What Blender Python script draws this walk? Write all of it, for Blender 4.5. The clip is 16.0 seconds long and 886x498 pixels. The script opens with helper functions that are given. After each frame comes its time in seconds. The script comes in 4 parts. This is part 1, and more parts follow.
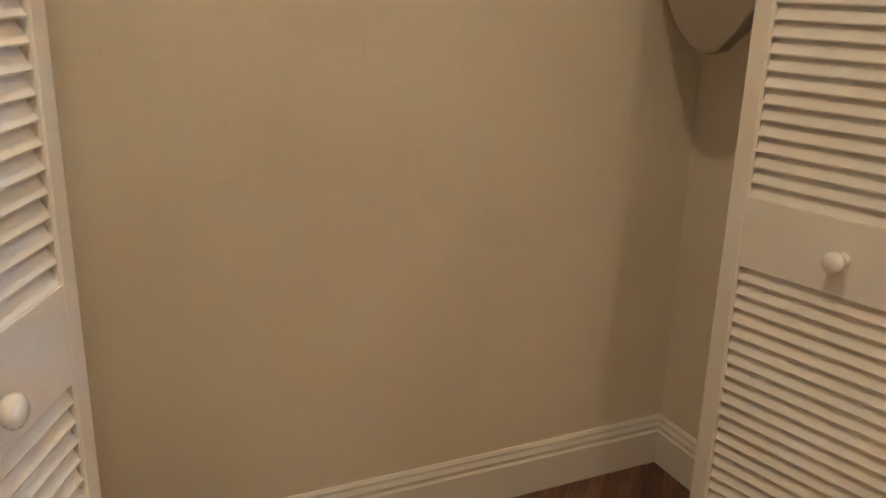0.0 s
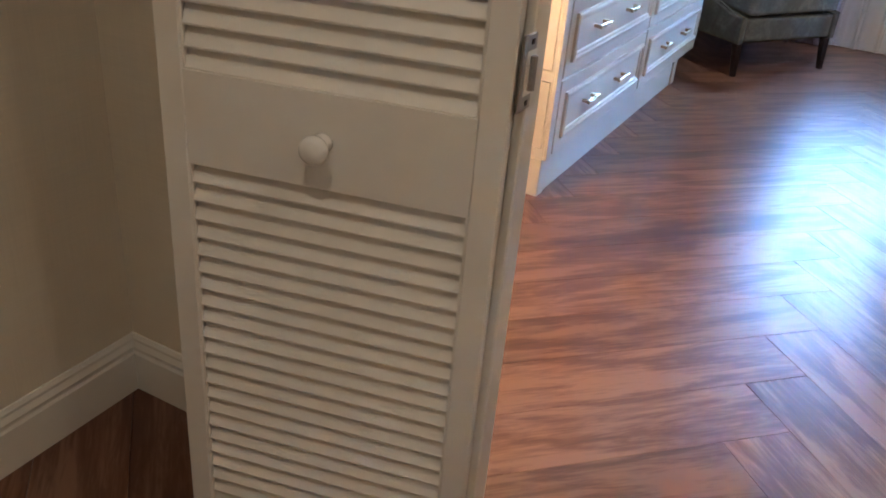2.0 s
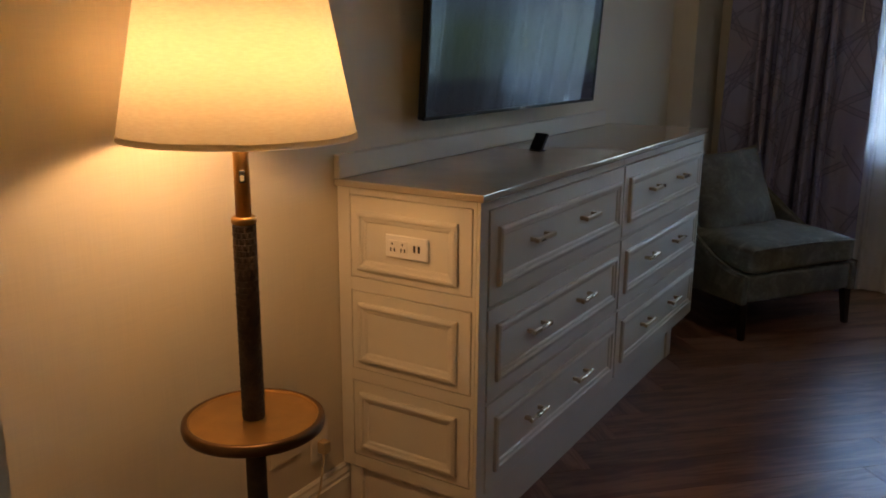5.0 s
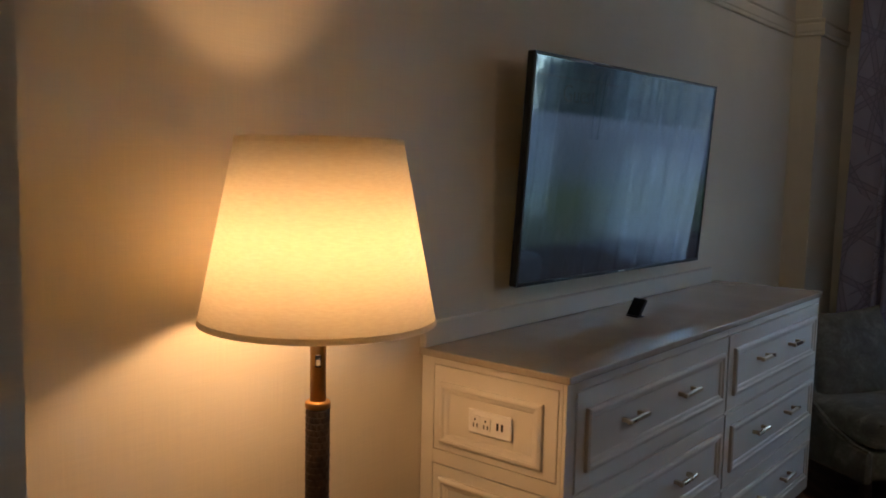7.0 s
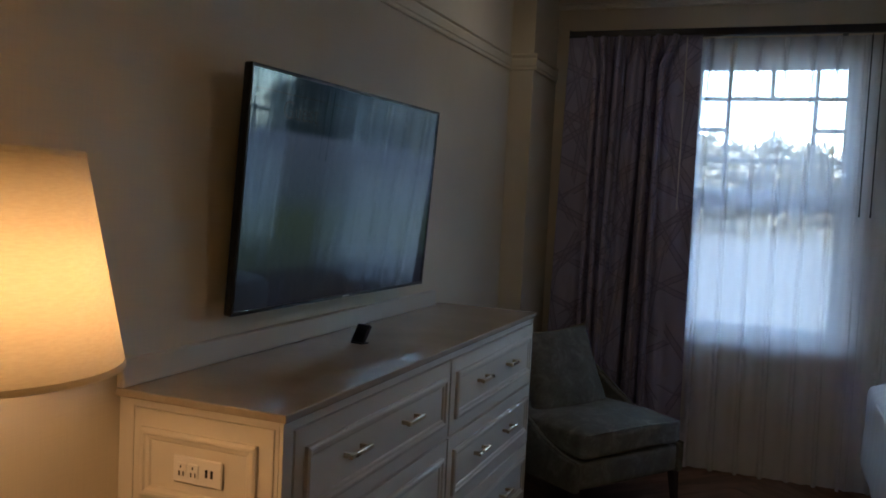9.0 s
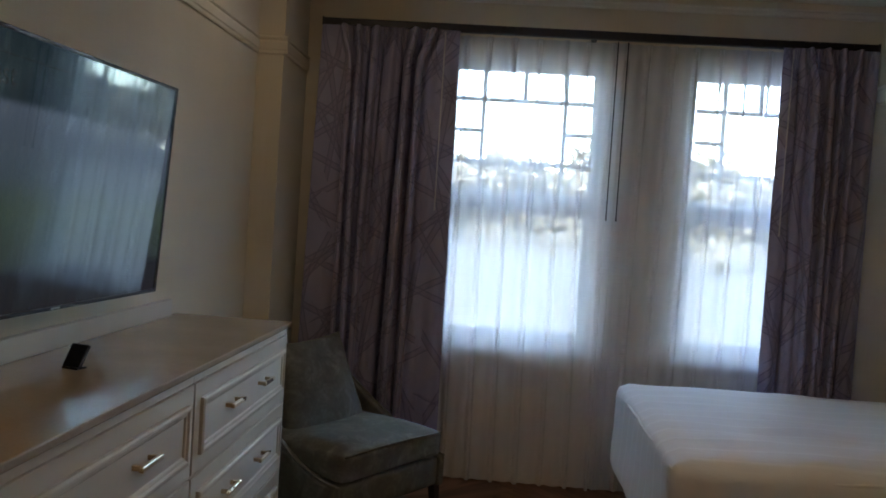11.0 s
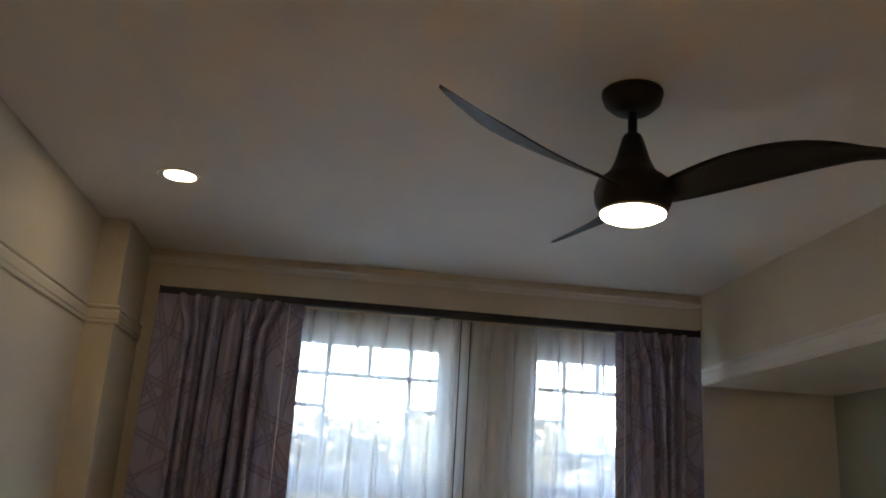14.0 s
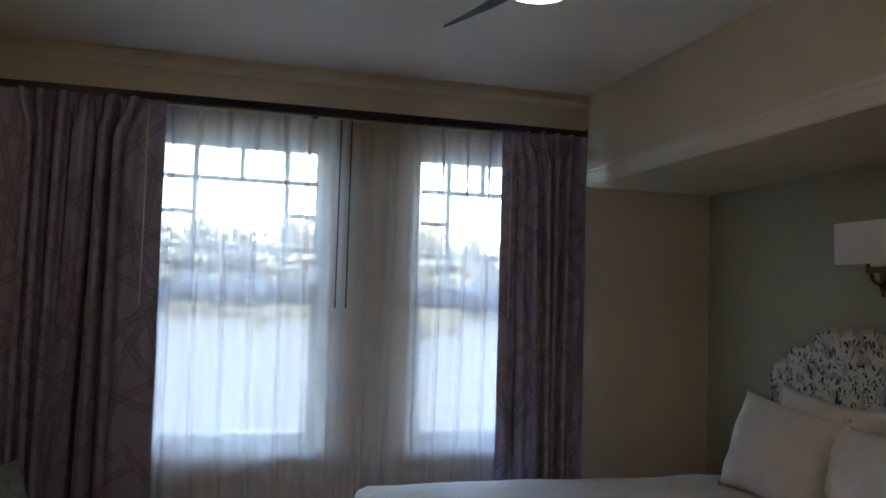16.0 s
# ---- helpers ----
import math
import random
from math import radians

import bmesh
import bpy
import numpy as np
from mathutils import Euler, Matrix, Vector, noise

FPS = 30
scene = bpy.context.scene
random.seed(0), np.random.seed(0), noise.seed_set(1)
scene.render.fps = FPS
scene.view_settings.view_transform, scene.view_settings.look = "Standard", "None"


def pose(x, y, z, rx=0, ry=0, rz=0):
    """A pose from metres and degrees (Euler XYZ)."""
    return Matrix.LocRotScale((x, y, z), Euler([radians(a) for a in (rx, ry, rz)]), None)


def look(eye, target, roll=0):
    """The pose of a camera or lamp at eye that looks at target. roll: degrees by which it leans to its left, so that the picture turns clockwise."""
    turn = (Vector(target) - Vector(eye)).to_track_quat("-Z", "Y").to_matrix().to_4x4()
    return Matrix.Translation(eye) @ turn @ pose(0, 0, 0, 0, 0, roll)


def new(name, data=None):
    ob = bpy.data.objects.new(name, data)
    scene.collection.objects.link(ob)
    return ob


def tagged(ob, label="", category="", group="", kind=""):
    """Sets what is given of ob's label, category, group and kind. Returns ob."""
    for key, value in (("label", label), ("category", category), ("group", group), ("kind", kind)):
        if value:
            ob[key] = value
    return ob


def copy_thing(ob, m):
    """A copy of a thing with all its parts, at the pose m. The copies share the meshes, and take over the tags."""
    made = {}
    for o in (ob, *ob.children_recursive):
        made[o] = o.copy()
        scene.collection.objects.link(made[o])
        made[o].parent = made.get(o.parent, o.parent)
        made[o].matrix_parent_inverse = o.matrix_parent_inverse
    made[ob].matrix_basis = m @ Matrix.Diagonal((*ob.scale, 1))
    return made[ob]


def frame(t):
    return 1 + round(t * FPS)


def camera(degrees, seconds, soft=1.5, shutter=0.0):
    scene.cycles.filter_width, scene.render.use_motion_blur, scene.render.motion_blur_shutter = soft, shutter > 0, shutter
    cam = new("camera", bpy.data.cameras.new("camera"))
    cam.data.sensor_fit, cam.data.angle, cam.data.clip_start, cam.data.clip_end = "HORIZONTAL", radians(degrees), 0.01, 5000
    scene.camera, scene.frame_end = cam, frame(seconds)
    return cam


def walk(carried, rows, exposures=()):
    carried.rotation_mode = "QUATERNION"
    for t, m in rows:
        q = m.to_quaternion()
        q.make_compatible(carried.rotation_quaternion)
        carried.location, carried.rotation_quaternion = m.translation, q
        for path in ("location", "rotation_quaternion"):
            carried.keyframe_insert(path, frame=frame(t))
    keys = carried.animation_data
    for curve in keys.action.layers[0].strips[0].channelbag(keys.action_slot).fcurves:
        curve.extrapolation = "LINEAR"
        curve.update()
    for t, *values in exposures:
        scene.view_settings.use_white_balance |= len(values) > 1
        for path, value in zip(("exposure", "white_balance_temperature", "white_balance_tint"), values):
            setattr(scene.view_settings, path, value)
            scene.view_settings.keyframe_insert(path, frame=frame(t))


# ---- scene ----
cam = camera(55.6, 16.0, soft=1.8)
PATH = [
    (0, (1.69, -2.841, 1.22), (-0.041, -2.048, 0.61), 1.5),
    (0.5, (1.533, -2.878, 1.199), (-0.09, -2.035, 0.389), 1.5),
    (1, (1.394, -2.843, 1.189), (-0.005, -1.737, 0.284), 2.4),
    (1.5, (1.356, -2.698, 1.19), (0.284, -1.296, 0.248), 3.6),
    (2, (1.345, -2.49, 1.187), (0.555, -0.916, 0.239), 5.1),
    (2.5, (1.332, -2.308, 1.191), (0.775, -0.626, 0.264), 5.0),
    (3, (1.313, -2.164, 1.221), (0.922, -0.366, 0.435), 2.5),
    (3.5, (1.374, -2.067, 1.243), (1.022, -0.229, 0.538), 3.1),
    (4, (1.45, -1.97, 1.268), (0.888, -0.162, 0.623), 1.6),
    (4.5, (1.435, -1.854, 1.298), (0.69, -0.09, 0.72), 1.4),
    (5, (1.425, -1.74, 1.323), (0.398, -0.09, 0.847), 0.4),
    (5.2, (1.439, -1.699, 1.341), (0.294, -0.12, 0.896), 0.2),
    (7.3, (1.425, -1.65, 1.449), (0.16, -0.11, 1.273), 1.5),
    (7.5, (1.418, -1.659, 1.451), (0.211, -0.075, 1.268), 1.7),
    (8, (1.375, -1.653, 1.446), (0.367, 0.066, 1.266), 2.2),
    (8.5, (1.382, -1.613, 1.456), (0.517, 0.185, 1.309), 2.5),
    (9, (1.392, -1.52, 1.447), (0.66, 0.337, 1.323), 2.8),
    (9.2, (1.396, -1.491, 1.443), (0.706, 0.382, 1.317), 3.1),
    (11.3, (1.188, -1.143, 1.408), (1.150, 0.855, 1.332), 3.7),
    (11.5, (1.168, -1.122, 1.409), (1.183, 0.877, 1.328), 3.7),
    (12, (1.157, -1.09, 1.423), (1.279, 0.906, 1.361), 3.7),
    (12.5, (1.153, -1.075, 1.451), (1.326, 0.913, 1.584), 3.6),
    (13, (1.157, -1.069, 1.489), (1.347, 0.883, 1.876), 3.7),
    (13.5, (1.152, -1.062, 1.511), (1.352, 0.847, 2.075), 3.8),
    (14, (1.161, -1.067, 1.51), (1.381, 0.843, 2.06), 3.5),
    (14.5, (1.157, -1.058, 1.506), (1.438, 0.868, 1.963), 2.8),
    (15, (1.150, -1.002, 1.489), (1.530, 0.943, 1.757), 2.0),
    (15.5, (1.134, -0.928, 1.477), (1.681, 0.990, 1.622), 1.4),
    (16, (1.172, -0.825, 1.500), (1.712, 1.098, 1.621), 1.7),
]
EXPO = [(0, 7.7, 5400, 10), (1, 8.25, 5250, 10), (1.5, 8.25, 4750, 10), (2, 7.1, 4850, 10), (2.5, 6.65, 5200, 10), (3, 6.4, 5300, 10), (3.5, 6.5, 5550, 10), (4, 5.3, 6150, 10),
        (4.5, 4.6, 6450, 10), (5, 4.45, 6450, 10), (7.5, 4.45, 5850, 10), (8, 4.1, 5950, 10), (8.5, 4.05, 6050, 10), (9, 4.15, 6100, 10), (11.5, 4.9, 6950, 10), (12.5, 5.0, 7050, 10), (14, 5.1, 7150, 10), (14.5, 5.05, 7050, 10), (15, 4.65, 6950, 10), (16, 4.65, 6850, 10)]
walk(cam, [(t, look(eye, target, roll)) for t, eye, target, roll in PATH], EXPO)

# ---------- world, sun ----------
SKY = 0.15
LAMP_W, FAN_E, DOWN_E, HALL_E = 0.51, 1.4, 1.1, 1.85
world = bpy.data.worlds.new("sky_world")
scene.world = world
world.use_nodes = True
wn = world.node_tree
sky = wn.nodes.new("ShaderNodeTexSky")
sky.sky_type = 'NISHITA'
sky.sun_disc = False
sky.dust_density, sky.ozone_density = 1.5, 1.0
sky.sun_elevation, sky.sun_rotation = radians(48), radians(200)
wn.nodes["Background"].inputs[1].default_value = SKY
wn.links.new(sky.outputs[0], wn.nodes["Background"].inputs[0])
sun_data = bpy.data.lights.new("sun", 'SUN')
sun_data.energy, sun_data.angle, sun_data.color = 0.9, radians(12), (1, 0.95, 0.87)
sun = new("sun", sun_data)
sun.matrix_world = look((0, 0, 30), (0.34 * 20, 0.94 * 20, 8))


# ---------- materials ----------
def shader(name):
    m = bpy.data.materials.new(name)
    m.use_nodes = True
    nt = m.node_tree
    return m, nt, nt.nodes["Principled BSDF"]


def node(nt, kind, **kw):
    n = nt.nodes.new(kind)
    for k, v in kw.items():
        if k == "operation":
            n.operation = v
        elif k == "blend":
            n.blend_type = v
        elif k == "feature":
            n.feature = v
    return n


def ramp(nt, fac, stops):
    r = nt.nodes.new("ShaderNodeValToRGB")
    while len(r.color_ramp.elements) < len(stops):
        r.color_ramp.elements.new(0.5)
    for e, (p, c) in zip(r.color_ramp.elements, stops):
        e.position, e.color = p, (*c, 1)
    nt.links.new(fac, r.inputs[0])
    return r


def noise_tex(nt, vec, scale, detail=3, rough=0.55, distort=0.0):
    n = nt.nodes.new("ShaderNodeTexNoise")
    n.inputs["Scale"].default_value, n.inputs["Detail"].default_value = scale, detail
    n.inputs["Roughness"].default_value, n.inputs["Distortion"].default_value = rough, distort
    nt.links.new(vec, n.inputs["Vector"])
    return n


def stretch(nt, vec, sx, sy, sz):
    m = nt.nodes.new("ShaderNodeMapping")
    m.inputs["Scale"].default_value = (sx, sy, sz)
    nt.links.new(vec, m.inputs["Vector"])
    return m.outputs[0]


def bump_in(nt, bsdf, height, strength, dist=0.002):
    b = nt.nodes.new("ShaderNodeBump")
    b.inputs["Strength"].default_value, b.inputs["Distance"].default_value = strength, dist
    nt.links.new(height, b.inputs["Height"])
    nt.links.new(b.outputs[0], bsdf.inputs["Normal"])
    return b


def plain(name, col, rough=0.5, metal=0.0, var=0.06, vscale=5, grain=180, bump=0.15, coat=0.0, fine=None):
    """Paint, metal or plastic: slow colour drift, fine relief and a little uneven gloss."""
    m, nt, b = shader(name)
    tc = nt.nodes.new("ShaderNodeTexCoord").outputs["Object"]
    n1 = noise_tex(nt, tc, vscale, 4)
    r = ramp(nt, n1.outputs[0], [(0.3, [c * (1 - var) for c in col]), (0.7, [min(1, c * (1 + var)) for c in col])])
    nt.links.new(r.outputs[0], b.inputs["Base Color"])
    n2 = noise_tex(nt, stretch(nt, tc, *(fine or (1, 1, 1))), grain, 3)
    bump_in(nt, b, n2.outputs[0], bump, 0.0015)
    rr = node(nt, "ShaderNodeMapRange")
    rr.inputs[3].default_value, rr.inputs[4].default_value = rough * 0.85, min(1, rough * 1.15)
    nt.links.new(n1.outputs[0], rr.inputs[0])
    nt.links.new(rr.outputs[0], b.inputs["Roughness"])
    b.inputs["Metallic"].default_value = metal
    b.inputs["Coat Weight"].default_value = coat
    return m


def glow(name, col, strength):
    m, nt, b = shader(name)
    b.inputs["Base Color"].default_value = (0.8, 0.8, 0.78, 1)
    b.inputs["Emission Color"].default_value = (*col, 1)
    b.inputs["Emission Strength"].default_value = strength
    return m


def wallpaper(name, col):
    """Vinyl wall covering with a fine woven relief."""
    m, nt, b = shader(name)
    tc = nt.nodes.new("ShaderNodeTexCoord").outputs["Object"]
    n1 = noise_tex(nt, tc, 1.3, 3)
    nv = noise_tex(nt, stretch(nt, tc, 260, 260, 6), 1.0, 2)
    nh = noise_tex(nt, stretch(nt, tc, 8, 8, 300), 1.0, 2)
    add = node(nt, "ShaderNodeMath", operation='ADD')
    nt.links.new(nv.outputs[0], add.inputs[0])
    nt.links.new(nh.outputs[0], add.inputs[1])
    mx = node(nt, "ShaderNodeMath", operation='MULTIPLY_ADD')
    nt.links.new(add.outputs[0], mx.inputs[0])
    mx.inputs[1].default_value = 0.35
    nt.links.new(n1.outputs[0], mx.inputs[2])
    r = ramp(nt, mx.outputs[0], [(0.55, [c * 0.93 for c in col]), (1.15 / 1.2, [c * 1.06 for c in col])])
    nt.links.new(r.outputs[0], b.inputs["Base Color"])
    bump_in(nt, b, add.outputs[0], 0.25, 0.001)
    b.inputs["Roughness"].default_value = 0.62
    return m


def plank_wood():
    m, nt, b = shader("plank_wood")
    tc = nt.nodes.new("ShaderNodeTexCoord").outputs["Object"]
    oi = nt.nodes.new("ShaderNodeObjectInfo")
    sc = node(nt, "ShaderNodeMath", operation='MULTIPLY')
    nt.links.new(oi.outputs["Random"], sc.inputs[0])
    sc.inputs[1].default_value = 61.0
    off = nt.nodes.new("ShaderNodeVectorMath")
    nt.links.new(tc, off.inputs[0])
    comb = nt.nodes.new("ShaderNodeCombineXYZ")
    for i in range(3):
        nt.links.new(sc.outputs[0], comb.inputs[i])
    nt.links.new(comb.outputs[0], off.inputs[1])
    v = off.outputs[0]
    broad = noise_tex(nt, stretch(nt, v, 1.6, 9, 1), 1.0, 4, 0.6, 1.2)
    fine = noise_tex(nt, stretch(nt, v, 5, 95, 1), 1.0, 4, 0.65, 0.4)
    streak = noise_tex(nt, stretch(nt, v, 3.6, 32, 1), 1.0, 5, 0.7, 2.4)
    a = node(nt, "ShaderNodeMath", operation='MULTIPLY_ADD')
    nt.links.new(fine.outputs[0], a.inputs[0])
    a.inputs[1].default_value = 0.36
    nt.links.new(broad.outputs[0], a.inputs[2])
    a2 = node(nt, "ShaderNodeMath", operation='MULTIPLY_ADD')
    nt.links.new(streak.outputs[0], a2.inputs[0])
    a2.inputs[1].default_value = 0.45
    nt.links.new(a.outputs[0], a2.inputs[2])
    r = ramp(nt, a2.outputs[0], [(0.60, (0.058, 0.024, 0.014)), (0.84, (0.125, 0.053, 0.029)), (1.06, (0.225, 0.115, 0.068))])
    hsv = nt.nodes.new("ShaderNodeHueSaturation")
    val = node(nt, "ShaderNodeMapRange")
    val.inputs[3].default_value, val.inputs[4].default_value = 0.82, 1.2
    nt.links.new(oi.outputs["Random"], val.inputs[0])
    nt.links.new(val.outputs[0], hsv.inputs["Value"])
    nt.links.new(r.outputs[0], hsv.inputs["Color"])
    nt.links.new(hsv.outputs[0], b.inputs["Base Color"])
    bump_in(nt, b, a2.outputs[0], 0.025, 0.0015)
    rr = node(nt, "ShaderNodeMapRange")
    rr.inputs[3].default_value, rr.inputs[4].default_value = 0.28, 0.36
    nt.links.new(streak.outputs[0], rr.inputs[0])
    nt.links.new(rr.outputs[0], b.inputs["Roughness"])
    return m


def drape_cloth():
    """Mauve-grey jacquard with crossing bands of darker lines."""
    m, nt, b = shader("drape_cloth")
    uv = nt.nodes.new("ShaderNodeTexCoord").outputs["UV"]
    lines = None
    for i, (ang, freq, ph) in enumerate(((28, 4.3, 0.1), (-34, 3.9, 0.5), (62, 3.4, 0.3), (-68, 4.1, 0.8), (8, 3.1, 0.6), (-14, 2.7, 0.2), (48, 3.3, 0.7))):
        mp = nt.nodes.new("ShaderNodeMapping")
        mp.inputs["Rotation"].default_value = (0, 0, radians(ang))
        mp.inputs["Location"].default_value = (ph, ph * 2, 0)
        nt.links.new(uv, mp.inputs["Vector"])
        sp = nt.nodes.new("ShaderNodeSeparateXYZ")
        nt.links.new(mp.outputs[0], sp.inputs[0])
        fr = node(nt, "ShaderNodeMath", operation='MULTIPLY')
        nt.links.new(sp.outputs[0], fr.inputs[0])
        fr.inputs[1].default_value = freq
        pp = node(nt, "ShaderNodeMath", operation='PINGPONG')
        nt.links.new(fr.outputs[0], pp.inputs[0])
        pp.inputs[1].default_value = 0.5
        lt = node(nt, "ShaderNodeMath", operation='COMPARE')
        nt.links.new(pp.outputs[0], lt.inputs[0])
        lt.inputs[1].default_value, lt.inputs[2].default_value = 0.014 * freq, 0.0032 * freq
        gt = node(nt, "ShaderNodeMath", operation='GREATER_THAN')
        msk = noise_tex(nt, stretch(nt, mp.outputs[0], 1.0, 0.45, 1), 3.0, 1)
        nt.links.new(msk.outputs[0], gt.inputs[0])
        gt.inputs[1].default_value = 0.47
        band = node(nt, "ShaderNodeMath", operation='LESS_THAN')
        nt.links.new(pp.outputs[0], band.inputs[0])
        band.inputs[1].default_value = 0.014 * freq
        fill = node(nt, "ShaderNodeMath", operation='MULTIPLY')
        nt.links.new(band.outputs[0], fill.inputs[0])
        fill.inputs[1].default_value = 0.38
        both = node(nt, "ShaderNodeMath", operation='MAXIMUM')
        nt.links.new(lt.outputs[0], both.inputs[0])
        nt.links.new(fill.outputs[0], both.inputs[1])
        pr = node(nt, "ShaderNodeMath", operation='MULTIPLY')
        nt.links.new(both.outputs[0], pr.inputs[0])
        nt.links.new(gt.outputs[0], pr.inputs[1])
        if lines is None:
            lines = pr.outputs[0]
        else:
            mxn = node(nt, "ShaderNodeMath", operation='MAXIMUM')
            nt.links.new(lines, mxn.inputs[0])
            nt.links.new(pr.outputs[0], mxn.inputs[1])
            lines = mxn.outputs[0]
    weave = noise_tex(nt, stretch(nt, uv, 420, 420, 1), 1, 2)
    mix = nt.nodes.new("ShaderNodeMixRGB")
    mix.inputs[1].default_value, mix.inputs[2].default_value = (0.37, 0.36, 0.53, 1), (0.13, 0.12, 0.20, 1)
    soft = node(nt, "ShaderNodeMath", operation='MULTIPLY_ADD')
    nt.links.new(lines, soft.inputs[0])
    soft.inputs[1].default_value = 0.52
    wv = node(nt, "ShaderNodeMath", operation='MULTIPLY')
    nt.links.new(weave.outputs[0], wv.inputs[0])
    wv.inputs[1].default_value = 0.3
    nt.links.new(wv.outputs[0], soft.inputs[2])
    nt.links.new(soft.outputs[0], mix.inputs[0])
    nt.links.new(mix.outputs[0], b.inputs["Base Color"])
    b.inputs["Roughness"].default_value = 0.42
    b.inputs["Sheen Weight"].default_value = 0.25
    bump_in(nt, b, soft.outputs[0], 0.2, 0.001)
    return m


def sheer_cloth(name="sheer_cloth", lo=0.52, hi=0.68, tone=0.90):
    m, nt, b = shader(name)
    uv = nt.nodes.new("ShaderNodeTexCoord").outputs["UV"]
    w = noise_tex(nt, stretch(nt, uv, 300, 300, 1), 1, 2)
    nt.nodes.remove(b)
    tr = nt.nodes.new("ShaderNodeBsdfTransparent")
    tl = nt.nodes.new("ShaderNodeBsdfTranslucent")
    df = nt.nodes.new("ShaderNodeBsdfDiffuse")
    tr.inputs[0].default_value = (0.97, 0.98, 1, 1)
    tl.inputs[0].default_value = df.inputs[0].default_value = (tone, tone, tone * 1.01, 1)
    m1, m2 = nt.nodes.new("ShaderNodeMixShader"), nt.nodes.new("ShaderNodeMixShader")
    m1.inputs[0].default_value = 0.74
    nt.links.new(tl.outputs[0], m1.inputs[1])
    nt.links.new(df.outputs[0], m1.inputs[2])
    rr = node(nt, "ShaderNodeMapRange")
    rr.inputs[3].default_value, rr.inputs[4].default_value = lo, hi
    nt.links.new(w.outputs[0], rr.inputs[0])
    nt.links.new(rr.outputs[0], m2.inputs[0])
    nt.links.new(tr.outputs[0], m2.inputs[1])
    nt.links.new(m1.outputs[0], m2.inputs[2])
    nt.links.new(m2.outputs[0], nt.nodes["Material Output"].inputs[0])
    return m


def shade_linen():
    m, nt, b = shader("shade_linen")
    tc = nt.nodes.new("ShaderNodeTexCoord").outputs["Object"]
    w = noise_tex(nt, stretch(nt, tc, 60, 60, 320), 1, 2)
    nt.nodes.remove(b)
    tl, df = nt.nodes.new("ShaderNodeBsdfTranslucent"), nt.nodes.new("ShaderNodeBsdfDiffuse")
    r = ramp(nt, w.outputs[0], [(0.3, (0.80, 0.74, 0.62)), (0.7, (0.87, 0.82, 0.70))])
    nt.links.new(r.outputs[0], tl.inputs[0])
    nt.links.new(r.outputs[0], df.inputs[0])
    mx = nt.nodes.new("ShaderNodeMixShader")
    mx.inputs[0].default_value = 0.40
    nt.links.new(tl.outputs[0], mx.inputs[1])
    nt.links.new(df.outputs[0], mx.inputs[2])
    nt.links.new(mx.outputs[0], nt.nodes["Material Output"].inputs[0])
    return m


def velvet():
    """Worn grey-green velvet with brushed light and dark patches."""
    m, nt, b = shader("velvet")
    tc = nt.nodes.new("ShaderNodeTexCoord").outputs["Object"]
    n1 = noise_tex(nt, tc, 9, 5, 0.65, 1.0)
    n2 = noise_tex(nt, tc, 60, 3)
    a = node(nt, "ShaderNodeMath", operation='MULTIPLY_ADD')
    nt.links.new(n2.outputs[0], a.inputs[0])
    a.inputs[1].default_value = 0.3
    nt.links.new(n1.outputs[0], a.inputs[2])
    r = ramp(nt, a.outputs[0], [(0.42, (0.095, 0.096, 0.080)), (0.66, (0.138, 0.140, 0.118)), (0.90, (0.24, 0.243, 0.21))])
    nt.links.new(r.outputs[0], b.inputs["Base Color"])
    b.inputs["Roughness"].default_value = 0.75
    b.inputs["Sheen Weight"].default_value = 0.16
    b.inputs["Sheen Tint"].default_value = (0.95, 1.0, 0.86, 1)
    b.inputs["Sheen Roughness"].default_value = 0.4
    bump_in(nt, b, n2.outputs[0], 0.25, 0.002)
    return m


def bedding():
    m, nt, b = shader("bedding")
    tc = nt.nodes.new("ShaderNodeTexCoord").outputs["Object"]
    n1 = noise_tex(nt, stretch(nt, tc, 0.7, 7, 3), 1.6, 4, 0.5, 0.5)
    n2 = noise_tex(nt, tc, 14, 4)
    n3 = noise_tex(nt, tc, 420, 2)
    r = ramp(nt, n2.outputs[0], [(0.3, (0.74, 0.73, 0.72)), (0.7, (0.82, 0.81, 0.80))])
    nt.links.new(r.outputs[0], b.inputs["Base Color"])
    b.inputs["Roughness"].default_value = 0.8
    a = node(nt, "ShaderNodeMath", operation='MULTIPLY_ADD')
    nt.links.new(n3.outputs[0], a.inputs[0])
    a.inputs[1].default_value = 0.03
    a2 = node(nt, "ShaderNodeMath", operation='MULTIPLY_ADD')
    nt.links.new(n2.outputs[0], a2.inputs[0])
    a2.inputs[1].default_value = 0.25
    nt.links.new(n1.outputs[0], a2.inputs[2])
    nt.links.new(a2.outputs[0], a.inputs[2])
    bump_in(nt, b, a.outputs[0], 0.45, 0.02)
    return m


